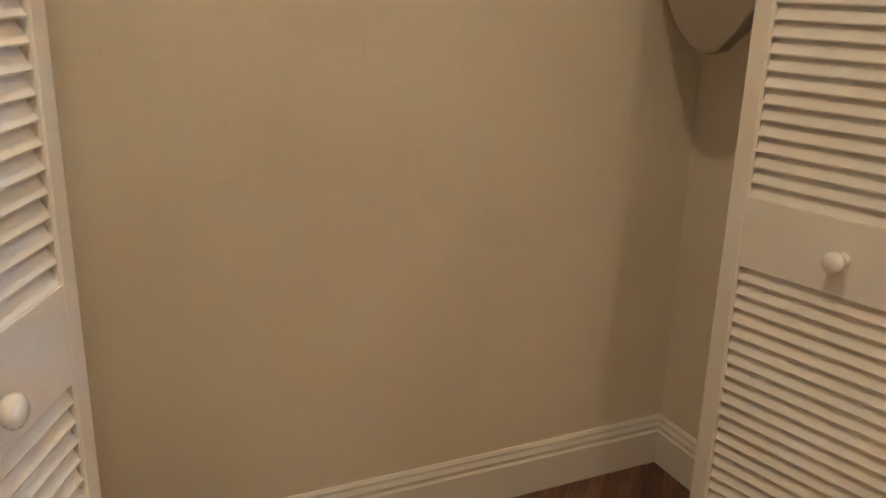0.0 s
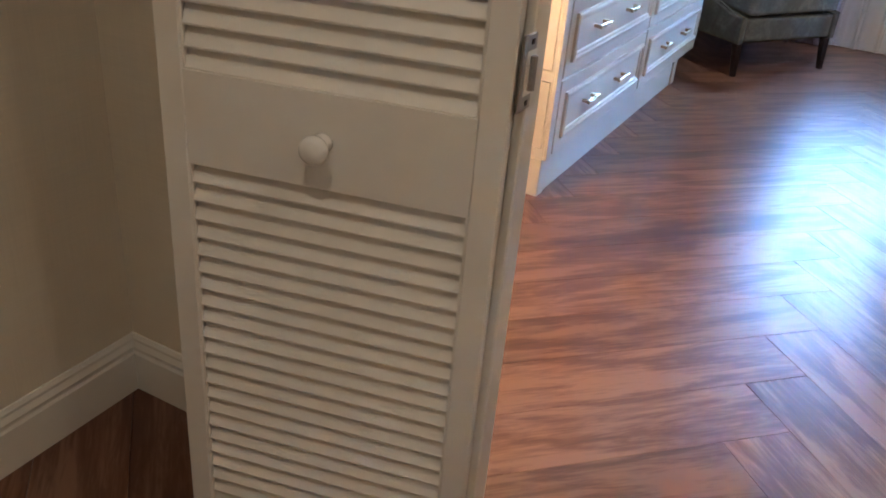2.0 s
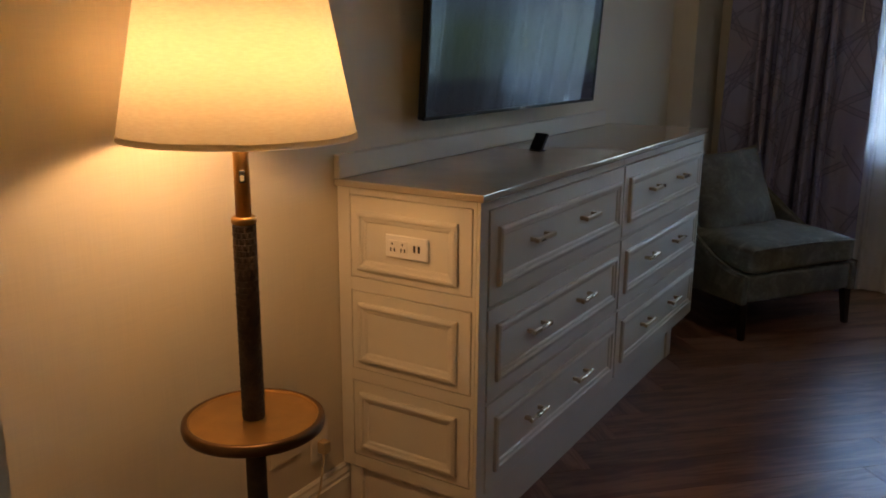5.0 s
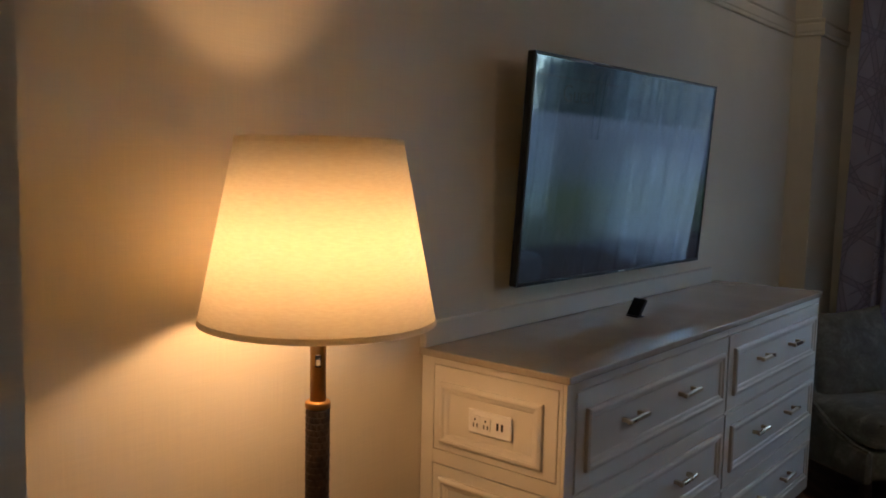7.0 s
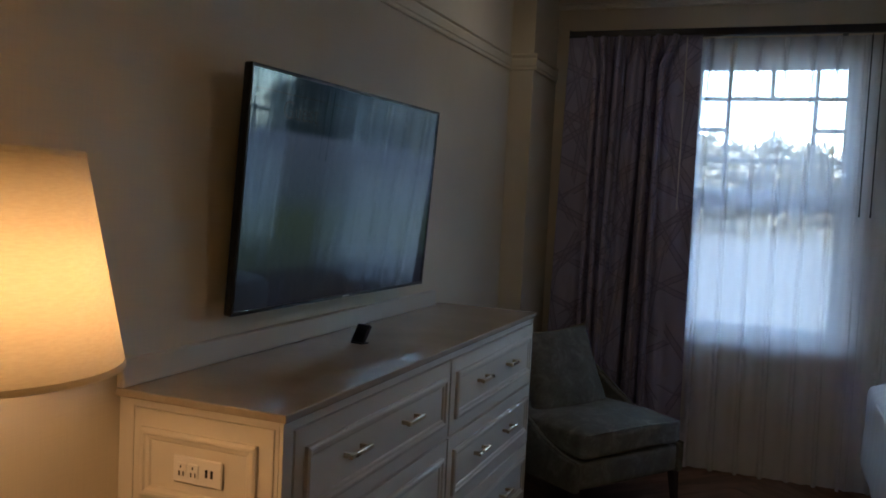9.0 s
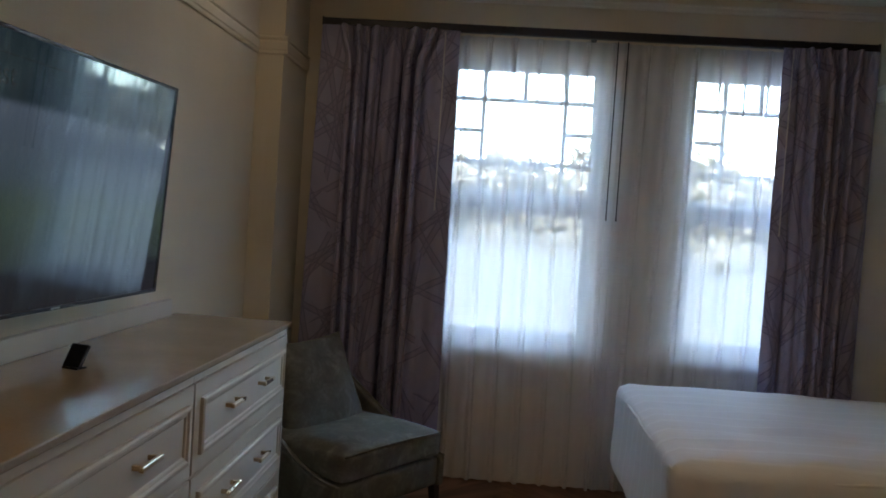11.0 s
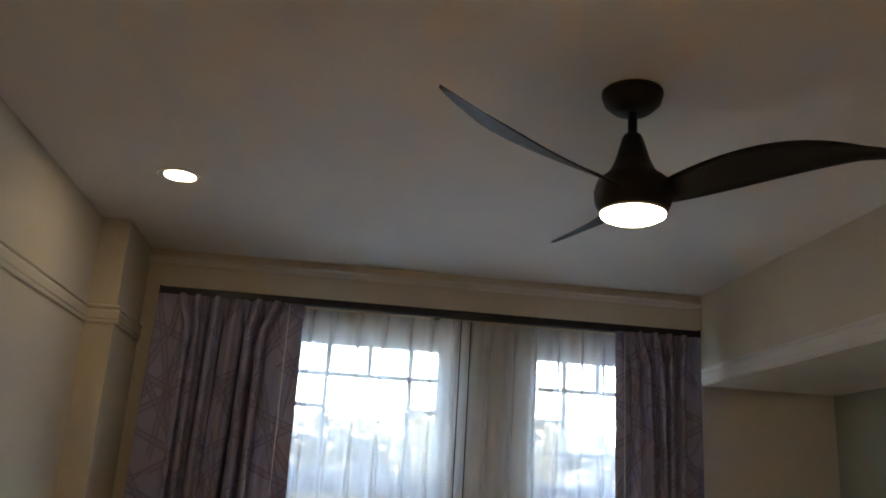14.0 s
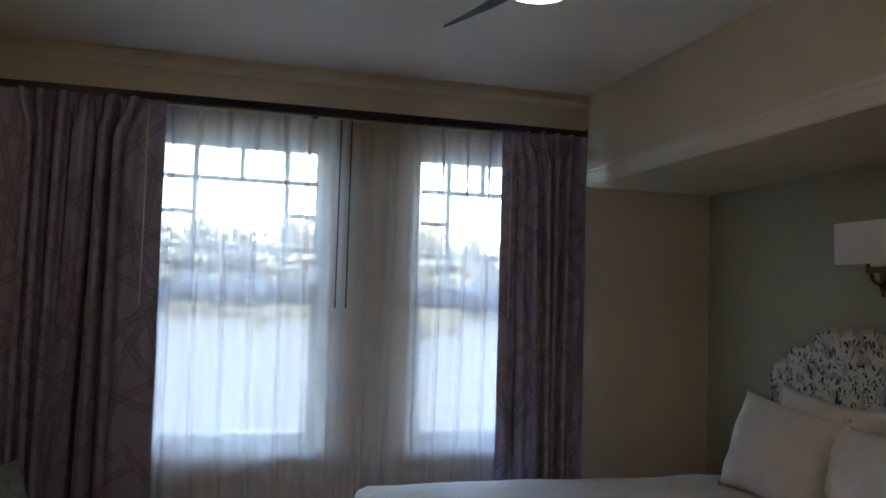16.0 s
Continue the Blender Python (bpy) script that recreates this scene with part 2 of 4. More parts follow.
def striped_cover():
    """White cotton with narrow raised satin stripes along the bed and soft creases."""
    m, nt, b = shader("striped_cover")
    tc = nt.nodes.new("ShaderNodeTexCoord").outputs["Object"]
    n1 = noise_tex(nt, stretch(nt, tc, 1.2, 4, 3), 1.6, 4, 0.5, 0.5)
    n2 = noise_tex(nt, tc, 16, 4)
    wob = node(nt, "ShaderNodeMath", operation='MULTIPLY_ADD')
    sp = nt.nodes.new("ShaderNodeSeparateXYZ")
    nt.links.new(tc, sp.inputs[0])
    nt.links.new(n1.outputs[0], wob.inputs[0])
    wob.inputs[1].default_value = 0.03
    nt.links.new(sp.outputs[1], wob.inputs[2])
    pp = node(nt, "ShaderNodeMath", operation='PINGPONG')
    nt.links.new(wob.outputs[0], pp.inputs[0])
    pp.inputs[1].default_value = 0.062
    line = ramp(nt, pp.outputs[0], [(0.0, (1, 1, 1)), (0.006, (0.8, 0.8, 0.8)), (0.014, (0, 0, 0))])
    mix = nt.nodes.new("ShaderNodeMixRGB")
    mix.inputs[1].default_value, mix.inputs[2].default_value = (0.78, 0.775, 0.775, 1), (0.832, 0.832, 0.832, 1)
    nt.links.new(line.outputs[0], mix.inputs[0])
    nt.links.new(mix.outputs[0], b.inputs["Base Color"])
    b.inputs["Roughness"].default_value = 0.72
    a = node(nt, "ShaderNodeMath", operation='MULTIPLY_ADD')
    nt.links.new(line.outputs[0], a.inputs[0])
    a.inputs[1].default_value = 0.12
    a2 = node(nt, "ShaderNodeMath", operation='MULTIPLY_ADD')
    nt.links.new(n2.outputs[0], a2.inputs[0])
    a2.inputs[1].default_value = 0.25
    nt.links.new(n1.outputs[0], a2.inputs[2])
    nt.links.new(a2.outputs[0], a.inputs[2])
    bump_in(nt, b, a.outputs[0], 0.45, 0.02)
    return m


def floral():
    m, nt, b = shader("floral_fabric")
    tc = nt.nodes.new("ShaderNodeTexCoord").outputs["Object"]
    vo = nt.nodes.new("ShaderNodeTexVoronoi")
    vo.inputs["Scale"].default_value = 58
    wob = noise_tex(nt, tc, 22, 3)
    mixv = nt.nodes.new("ShaderNodeMixRGB")
    mixv.inputs[0].default_value = 0.06
    nt.links.new(tc, mixv.inputs[1])
    nt.links.new(wob.outputs["Color"], mixv.inputs[2])
    nt.links.new(stretch(nt, mixv.outputs[0], 1, 1, 0.62), vo.inputs["Vector"])
    spot = ramp(nt, vo.outputs["Distance"], [(0.36, (1, 1, 1)), (0.44, (0, 0, 0))])
    tint = ramp(nt, vo.outputs["Color"], [(0.40, (0.015, 0.017, 0.02)), (0.55, (0.14, 0.15, 0.14)), (0.64, (0.50, 0.48, 0.44))])
    mix = nt.nodes.new("ShaderNodeMixRGB")
    nt.links.new(spot.outputs[0], mix.inputs[0])
    patch = ramp(nt, noise_tex(nt, tc, 15, 2).outputs[0], [(0.50, (0.62, 0.61, 0.57)), (0.58, (0.36, 0.37, 0.34))])
    nt.links.new(patch.outputs[0], mix.inputs[1])
    nt.links.new(tint.outputs[0], mix.inputs[2])
    nt.links.new(mix.outputs[0], b.inputs["Base Color"])
    b.inputs["Roughness"].default_value = 0.8
    n3 = noise_tex(nt, tc, 350, 2)
    bump_in(nt, b, n3.outputs[0], 0.2, 0.001)
    return m


def quartz():
    m, nt, b = shader("quartz_top")
    tc = nt.nodes.new("ShaderNodeTexCoord").outputs["Object"]
    n1, n2 = noise_tex(nt, tc, 4, 5), noise_tex(nt, tc, 160, 3)
    a = node(nt, "ShaderNodeMath", operation='MULTIPLY_ADD')
    nt.links.new(n2.outputs[0], a.inputs[0])
    a.inputs[1].default_value = 0.5
    nt.links.new(n1.outputs[0], a.inputs[2])
    r = ramp(nt, a.outputs[0], [(0.5, (0.37, 0.315, 0.245)), (0.95, (0.46, 0.40, 0.315))])
    nt.links.new(r.outputs[0], b.inputs["Base Color"])
    b.inputs["Roughness"].default_value = 0.09
    return m


def clear_glass():
    m, nt, b = shader("clear_glass")
    b.inputs["Transmission Weight"].default_value = 1.0
    b.inputs["Roughness"].default_value = 0.0
    b.inputs["IOR"].default_value = 1.45
    b.inputs["Base Color"].default_value = (0.97, 0.99, 0.98, 1)
    return m


def leather_weave():
    m, nt, b = shader("leather_weave")
    tc = nt.nodes.new("ShaderNodeTexCoord").outputs["Object"]
    n1 = noise_tex(nt, tc, 40, 4)
    r = ramp(nt, n1.outputs[0], [(0.3, (0.022, 0.012, 0.008)), (0.7, (0.06, 0.033, 0.02))])
    nt.links.new(r.outputs[0], b.inputs["Base Color"])
    b.inputs["Roughness"].default_value = 0.62
    bump_in(nt, b, n1.outputs[0], 0.4, 0.002)
    return m


WALL = wallpaper("wall_vinyl", (0.68, 0.61, 0.48))
OLIVE = wallpaper("wall_vinyl_olive", (0.33, 0.33, 0.25))
CEIL = plain("ceiling_paint", (0.86, 0.83, 0.77), 0.85, var=0.03, vscale=2, grain=90, bump=0.25)
TRIM = plain("trim_paint", (0.74, 0.70, 0.62), 0.42, var=0.03, grain=60, bump=0.06)
DOORP = plain("louvre_paint", (0.76, 0.72, 0.65), 0.38, var=0.03, grain=70, bump=0.08)
CAB = plain("cabinet_lacquer", (0.65, 0.61, 0.53), 0.44, var=0.025, grain=60, bump=0.05)
PLANK = plank_wood()
GAP = plain("subfloor", (0.012, 0.008, 0.006), 0.9)
CHAMP = plain("champagne_metal", (0.58, 0.46, 0.29), 0.28, metal=1, var=0.05, grain=200, bump=0.05)
STEEL = plain("worn_steel", (0.42, 0.40, 0.37), 0.38, metal=1, var=0.15, vscale=30)
DARK = plain("dark_stained_wood", (0.022, 0.014, 0.012), 0.4, var=0.3, vscale=12)
RODM = plain("dark_rod", (0.018, 0.018, 0.026), 0.42, var=0.2)
FANM = plain("fan_dark_bronze", (0.008, 0.0075, 0.0075), 0.45, var=0.2, vscale=12)
BLACK = plain("black_plastic", (0.008, 0.008, 0.009), 0.4)
WHITEP = plain("white_plastic", (0.78, 0.76, 0.72), 0.35, var=0.02)
CERAM = plain("white_ceramic", (0.80, 0.78, 0.74), 0.12, var=0.02, bump=0.02, coat=0.4)
BRASS = plain("aged_gold_paint", (0.42, 0.24, 0.075), 0.36, metal=0.75, var=0.14, vscale=14, grain=120, bump=0.12)
BRONZE = plain("aged_bronze", (0.12, 0.065, 0.028), 0.38, metal=0.7, var=0.2, vscale=14)
LEATHER = leather_weave()
LINEN = shade_linen()
DRAPE, SHEER = drape_cloth(), sheer_cloth()
GATHER = plain("gathered_sheer", (0.62, 0.63, 0.65), 0.85, var=0.1, grain=300, bump=0.2)
VELVET, BED, STRIPE, FLORAL, QUARTZ, GLASS = velvet(), bedding(), striped_cover(), floral(), quartz(), clear_glass()
PVC = plain("window_vinyl", (0.78, 0.79, 0.78), 0.4, var=0.02)
CORD = plain("clear_cord", (0.42, 0.33, 0.20), 0.3, var=0.1)
SHADEW = plain("white_shade_cloth", (0.74, 0.74, 0.74), 0.8, grain=300, bump=0.2)


# ---------- mesh helpers ----------
def mesh_of(name, bm, material, smooth=False):
    bmesh.ops.recalc_face_normals(bm, faces=bm.faces)
    me = bpy.data.meshes.new(name)
    bm.to_mesh(me)
    bm.free()
    if material:
        me.materials.append(material)
    if smooth:
        for p in me.polygons:
            p.use_smooth = True
    return me


def part(name, bm, material, parent, label="", smooth=False):
    ob = new(name, mesh_of(name, bm, material, smooth))
    ob.parent = parent
    return tagged(ob, label=label)


def share(name, me, parent, m):
    ob = new(name, me)
    ob.parent = parent
    ob.matrix_basis = m
    return ob


def thing(name, m, label, category, group="", kind=""):
    ob = new(name)
    ob.matrix_basis = m
    ob.empty_display_size = 0.1
    return tagged(ob, label, category, group, kind)


def setting(name, bm, material, label, smooth=False):
    return tagged(new(name, mesh_of(name, bm, material, smooth)), label, kind="structure")


def bx(bm, x0, x1, y0, y1, z0, z1, bev=0.0, seg=1):
    vs = [bm.verts.new((x, y, z)) for x in (x0, x1) for y in (y0, y1) for z in (z0, z1)]
    fs = [bm.faces.new([vs[i] for i in q]) for q in ((0, 1, 3, 2), (4, 6, 7, 5), (0, 4, 5, 1), (2, 3, 7, 6), (0, 2, 6, 4), (1, 5, 7, 3))]
    if bev:
        es = list({e for f in fs for e in f.edges})
        bmesh.ops.bevel(bm, geom=es, offset=bev, segments=seg, profile=0.6, affect='EDGES')
    return bm


def box(x0, x1, y0, y1, z0, z1, bev=0.0, seg=1):
    return bx(bmesh.new(), x0, x1, y0, y1, z0, z1, bev, seg)


def lathe(prof, seg=40, cx=0, cy=0, bm=None):
    bm = bm or bmesh.new()
    rings = []
    for r, z in prof:
        if r < 1e-5:
            rings.append([bm.verts.new((cx, cy, z))])
        else:
            rings.append([bm.verts.new((cx + r * math.cos(2 * math.pi * i / seg), cy + r * math.sin(2 * math.pi * i / seg), z)) for i in range(seg)])
    for a, b in zip(rings, rings[1:]):
        for i in range(seg):
            j = (i + 1) % seg
            q = [a[i % len(a)], a[j % len(a)], b[j % len(b)], b[i % len(b)]]
            q = list(dict.fromkeys(q))
            if len(q) > 2:
                bm.faces.new(q)
    return bm


def tube(pts, r, seg=8, bm=None):
    bm = bm or bmesh.new()
    pts = [Vector(p) for p in pts]
    rings = []
    for i, p in enumerate(pts):
        d = (pts[min(i + 1, len(pts) - 1)] - pts[max(i - 1, 0)]).normalized()
        a = d.orthogonal().normalized() if abs(d.z) > 0.95 else d.cross(Vector((0, 0, 1))).normalized()
        b = d.cross(a)
        rr = r[i] if isinstance(r, (list, tuple)) else r
        rings.append([bm.verts.new(p + rr * (math.cos(t) * a + math.sin(t) * b)) for t in (2 * math.pi * k / seg for k in range(seg))])
    for a, b in zip(rings, rings[1:]):
        for i in range(seg):
            bm.faces.new((a[i], a[(i + 1) % seg], b[(i + 1) % seg], b[i]))
    bm.faces.new(rings[0]), bm.faces.new(rings[-1][::-1])
    return bm


def moulding(u0, u1, v0, v1, prof, place, bm=None, fill=True):
    """A mitred rectangular frame: prof is (inset, height) pairs; place maps u, v, height to a point."""
    bm = bm or bmesh.new()
    loops = [[bm.verts.new(place(u, v, h)) for u, v in ((u0 + d, v0 + d), (u1 - d, v0 + d), (u1 - d, v1 - d), (u0 + d, v1 - d))] for d, h in prof]
    for a, b in zip(loops, loops[1:]):
        for i in range(4):
            bm.faces.new((a[i], a[(i + 1) % 4], b[(i + 1) % 4], b[i]))
    if fill:
        bm.faces.new(loops[-1])
    return bm


def run(prof, p0, p1, nrm, bm=None):
    """A profile of (out, up) pairs swept in a straight line from p0 to p1; nrm is the way out of the wall."""
    bm = bm or bmesh.new()
    n = Vector(nrm)
    ends = [[bm.verts.new(Vector(p) + n * o + Vector((0, 0, u))) for o, u in prof] for p in (p0, p1)]
    k = len(prof)
    for i in range(k):
        bm.faces.new((ends[0][i], ends[0][(i + 1) % k], ends[1][(i + 1) % k], ends[1][i]))
    bm.faces.new(ends[0]), bm.faces.new(ends[1][::-1])
    return bm


# ---------- the shell ----------
H, WY, EX, SY = 2.645, 3.36, 3.92, -1.22
floor = setting("floor", box(-0.14, 4.06, -4.14, WY + 0.24, -0.12, -0.004), GAP, "dark subfloor under herringbone wood planks")
setting("wall_west", box(-0.14, 0, -1.37, WY, 0, H), WALL, "cream woven-vinyl wall behind television and dresser")
setting("wall_closet_back", box(-0.02, 0.115, -4.0, -1.47, 0, H), WALL, "cream woven-vinyl back wall of the empty closet")
setting("wall_closet_end", box(0, 0.55, -1.47, -1.265, 0, H), WALL, "cream partition between closet and bedroom")
setting("wall_closet_head", box(0.45, 0.55, -3.30, -1.47, 2.05, H), WALL, "cream wall over the closet opening")
setting("wall_closet_side", box(0.115, 0.55, -4.0, -3.30, 0, H), WALL, "cream wall beside the closet opening")
setting("wall_south", box(-0.14, 4.06, -4.14, -4.0, 0, H), WALL, "cream wall closing the entrance hall")
setting("wall_hall", box(2.45, 2.57, -4.0, SY, 0, H), WALL, "cream wall of the entrance hall")
setting("wall_bed_south", box(2.57, EX, SY - 0.12, SY, 0, H), WALL, "cream wall beside the first bed")
setting("wall_east", box(EX, EX + 0.14, -4.0, WY, 0, H), OLIVE, "muted olive wall behind the bed headboard")
W1, W2, SILL, HEADZ = (0.885, 1.765), (2.185, 3.0), 0.735, 2.30
bm = bmesh.new()
bx(bm, -0.14, W1[0], WY, WY + 0.24, 0, H), bx(bm, W1[1], W2[0], WY, WY + 0.24, 0, H), bx(bm, W2[1], EX + 0.14, WY, WY + 0.24, 0, H)
for a, b in (W1, W2):
    bx(bm, a, b, WY, WY + 0.24, 0, SILL), bx(bm, a, b, WY, WY + 0.24, HEADZ, H)
setting("wall_north", bm, WALL, "cream window wall with two tall openings")
setting("ceiling", box(-0.14, EX + 0.14, -4.14, WY + 0.24, H, H + 0.12), CEIL, "off-white painted ceiling")
setting("ceiling_bulkhead", box(3.15, EX, SY, WY, 2.14, H), WALL, "lowered cream bulkhead over the beds")
setting("column", box(0, 0.13, 2.87, WY, 0, H), WALL, "cream boxed-in column in the window corner")


RAIL = [(0, 0), (0.006, 0), (0.009, 0.006), (0.009, 0.018), (0.012, 0.024), (0.012, 0.056), (0.008, 0.066), (0.015, 0.074), (0.015, 0.082), (0, 0.09)]
CROWN = [(0, 0), (0.012, 0), (0.016, 0.008), (0.016, 0.026), (0.024, 0.032), (0.024, 0.040), (0, 0.045)]
for n, p0, p1, nr in (("picture_rail_west", (0, -1.26, 2.145), (0, 2.87, 2.145), (1, 0, 0)),
                      ("picture_rail_column_front", (0.0, 2.87, 2.145), (0.15, 2.87, 2.145), (0, -1, 0)),
                      ("picture_rail_column_side", (0.13, 2.872, 2.145), (0.13, WY, 2.145), (1, 0, 0)),
                      ("picture_rail_bulkhead", (3.15, SY, 2.148), (3.15, WY, 2.148), (-1, 0, 0))):
    setting(n, run(RAIL, p0, p1, nr), TRIM if "bulk" in n else WALL, "moulded picture rail")
setting("crown_north", run(CROWN, (0.13, WY, 2.566), (3.15, WY, 2.566), (0, -1, 0)), TRIM, "slim moulding over the windows")
BASE = [(0, 0), (0.016, 0), (0.016, 0.092), (0.012, 0.097), (0.012, 0.102), (0.014, 0.108), (0.009, 0.120), (0.009, 0.126), (0.004, 0.134), (0, 0.134)]
for n, p0, p1, nr in (("baseboard_west", (0, -1.265, 0), (0, 2.87, 0), (1, 0, 0)),
                      ("baseboard_closet", (0.115, -4.0, 0), (0.115, -1.47, 0), (1, 0, 0)),
                      ("baseboard_closet_end", (0.115, -1.47, 0), (0.50, -1.47, 0), (0, -1, 0)),
                      ("baseboard_partition", (0.016, -1.265, 0), (0.55, -1.265, 0), (0, 1, 0)),
                      ("baseboard_north", (0.13, WY, 0), (EX, WY, 0), (0, -1, 0)),
                      ("baseboard_hall", (2.45, -4.0, 0), (2.45, SY, 0), (-1, 0, 0))):
    setting(n, run(BASE, p0, p1, nr), TRIM, "white-painted moulded baseboard")


# ---------- windows ----------
def window(name, a, b):
    w = thing(name, Matrix(), "white sash window with small upper panes", "window", kind="structure")
    f, y0, y1 = 0.05, 3.445, 3.52
    part("window_frame", moulding(a, b, SILL, HEADZ, [(0, 0), (0, 0.075), (f, 0.075), (f, 0)], lambda u, v, h: (u, y1 - h, v), fill=False), PVC, w)
    part("window_sill", box(a - 0.02, b + 0.02, WY - 0.03, y0, SILL - 0.03, SILL - 0.002, 0.006), PVC, w)
    g0, g1, zl, zm0, zm1, zt = a + f, b - f, SILL + f, 1.485, 1.555, HEADZ - f
    part("meeting_rail", box(g0, g1, y0 + 0.005, y1, zm0, zm1, 0.004), PVC, w)
    s = 0.032
    part("lower_sash", moulding(g0, g1, zl, zm0, [(0, 0), (0, 0.03), (s, 0.03), (s, 0)], lambda u, v, h: (u, y0 + 0.05 - h, v), fill=False), PVC, w)
    part("upper_sash", moulding(g0, g1, zm1, zt, [(0, 0), (0, 0.02), (0.018, 0.02), (0.018, 0)], lambda u, v, h: (u, y1 - h, v), fill=False), PVC, w)
    c0, c1, cm = g0 + 0.166, g1 - 0.166, (g0 + g1) / 2
    r = [zm1 + 0.018, 1.729, 1.90, 2.071, zt - 0.018]
    ym, hw = 3.478, 0.012
    L0, L1 = g0 + 0.018, g1 - 0.018
    for x in (c0, c1):
        part("muntin", box(x - hw, x + hw, ym - 0.012, ym + 0.012, r[0], r[4], 0.003), PVC, w)
    for z in (r[1], r[3]):
        for p, q in ((L0, c0 - hw), (c0 + hw, c1 - hw), (c1 + hw, L1)):
            part("muntin", box(p, q, ym - 0.012, ym + 0.012, z - hw, z + hw, 0.003), PVC, w)
    for p, q in ((L0, c0 - hw), (c1 + hw, L1)):
        part("muntin", box(p, q, ym - 0.012, ym + 0.012, r[2] - hw, r[2] + hw, 0.003), PVC, w)
    for z0, z1 in ((r[0], r[1] - hw), (r[3] + hw, r[4])):
        part("muntin", box(cm - hw, cm + hw, ym - 0.012, ym + 0.012, z0, z1, 0.003), PVC, w)
    panes = [(L0, c0, r[i], r[i + 1]) for i in range(4)] + [(c1, L1, r[i], r[i + 1]) for i in range(4)]
    panes += [(c0, cm, r[0], r[1]), (cm, c1, r[0], r[1]), (c0, c1, r[1], r[3]), (c0, cm, r[3], r[4]), (cm, c1, r[3], r[4])]
    panes += [(g0 + s, g1 - s, zl + s, zm0 - s)]
    for i, (p, q, z0, z1) in enumerate(panes):
        y = ym if i < 13 else y0 + 0.034
        ob = part("pane", box(p, q, y - 0.002, y + 0.002, z0, z1), GLASS, w)
        ob.visible_shadow = False


window("window_1", *W1)
window("window_2", *W2)


# ---------- closet: folding louvred doors ----------
LW, LT, LH = 0.457, 0.028, 2.0
SLAT = mesh_of("slat", bx(bmesh.new(), 0, LW - 0.072, -0.003, 0.003, -0.0175, 0.0175, 0.0015), DOORP)
KNOBP = [(0, 0), (0.013, 0), (0.0125, 0.004), (0.010, 0.008), (0.010, 0.016), (0.013, 0.019), (0.0175, 0.024), (0.019, 0.030), (0.0175, 0.036), (0.012, 0.040), (0, 0.042)]


def leaf(door, m, knob):
    """One louvred leaf: width along x, its face towards -y."""
    bm = bmesh.new()
    st = 0.036
    for x in (0, LW - st):
        bx(bm, x, x + st, 0, LT, 0, LH, 0.002)
    for z0, z1 in ((0, 0.077), (0.720, 0.848), (LH - 0.08, LH)):
        bx(bm, st, LW - st, 0.001, LT - 0.001, z0, z1)
    ob = part("leaf", bm, DOORP, door)
    ob.matrix_basis = m
    for z0, z1 in ((0.077, 0.720), (0.848, LH - 0.08)):
        n = round((z1 - z0) / 0.02796)
        for i in range(n):
            z = z0 + (i + 0.5) * (z1 - z0) / n
            share("slat", SLAT, ob, pose(st, LT / 2, z, -31, 0, 0))
    for x in (st, LW - st):
        for z0, z1 in ((0.077, 0.720), (0.848, LH - 0.08)):
            part("bead", box(x - 0.003 if x > 0.2 else x, x if x > 0.2 else x + 0.003, 0.003, 0.007, z0, z1), DOORP, ob)
    if knob:
        k = part("knob", lathe(KNOBP, 24), CERAM, ob, "glossy white ceramic knob", True)
        k.matrix_basis = pose(LW / 2, 0, 0.785, 90, 0, 0)
    return ob


def bifold(name, free, hinge, pivot, flip, label):
    """Two leaves hinged at their outer edge; the first carries the knob."""
    d = thing(name, Matrix.Translation((0, 0, 0.012)), label, "closet door", "closet doors")
    f, hg, pv = Vector(free), Vector(hinge), Vector(pivot)
    if not flip:
        a = math.degrees(math.atan2(hg.y - f.y, hg.x - f.x))
        leaf(d, pose(f.x, f.y, 0, 0, 0, a), True)
        b = math.degrees(math.atan2(hg.y + 0.034 - pv.y, hg.x + 0.004 - pv.x))
        leaf(d, pose(pv.x, pv.y, 0, 0, 0, b), False)
    else:
        a = math.degrees(math.atan2(f.y - hg.y, f.x - hg.x))
        leaf(d, pose(hg.x, hg.y, 0, 0, 0, a), True)
        b = math.degrees(math.atan2(pv.y - hg.y, pv.x - hg.x))
        leaf(d, pose(hg.x, hg.y - 0.034, 0, 0, 0, b), False)
    return d


rd = bifold("closet_door", (0.542, -1.741), (0.988, -1.640), (0.545, -1.511), False, "open white louvred folding closet door with ceramic knob")
for z in (0.06, 0.905, 1.75):
    bm = box(0.990, 0.9935, -1.632, -1.590, z - 0.045, z + 0.045, 0.001)
    h = part("hinge", bm, STEEL, rd, "worn steel butt hinge")
    part("knuckle", tube([(0.997, -1.611, z - 0.02), (0.997, -1.611, z + 0.02)], 0.005), STEEL, h)
    part("insert", box(0.9936, 0.9946, -1.624, -1.598, z - 0.026, z + 0.026), DOORP, h)
    for dz in (-0.036, 0.036):
        part("screw", box(0.9936, 0.9945, -1.614, -1.608, z + dz - 0.003, z + dz + 0.003), DARK, h)
bifold("closet_door", (0.612, -2.846), (1.025, -3.040), (0.62, -3.262), True, "open white louvred folding closet door beside the hall")
tagged(new("closet_track", mesh_of("closet_track", box(0.48, 0.52, -3.30, -1.47, 2.025, 2.05), TRIM)), "white metal door track in the closet head", "door track")


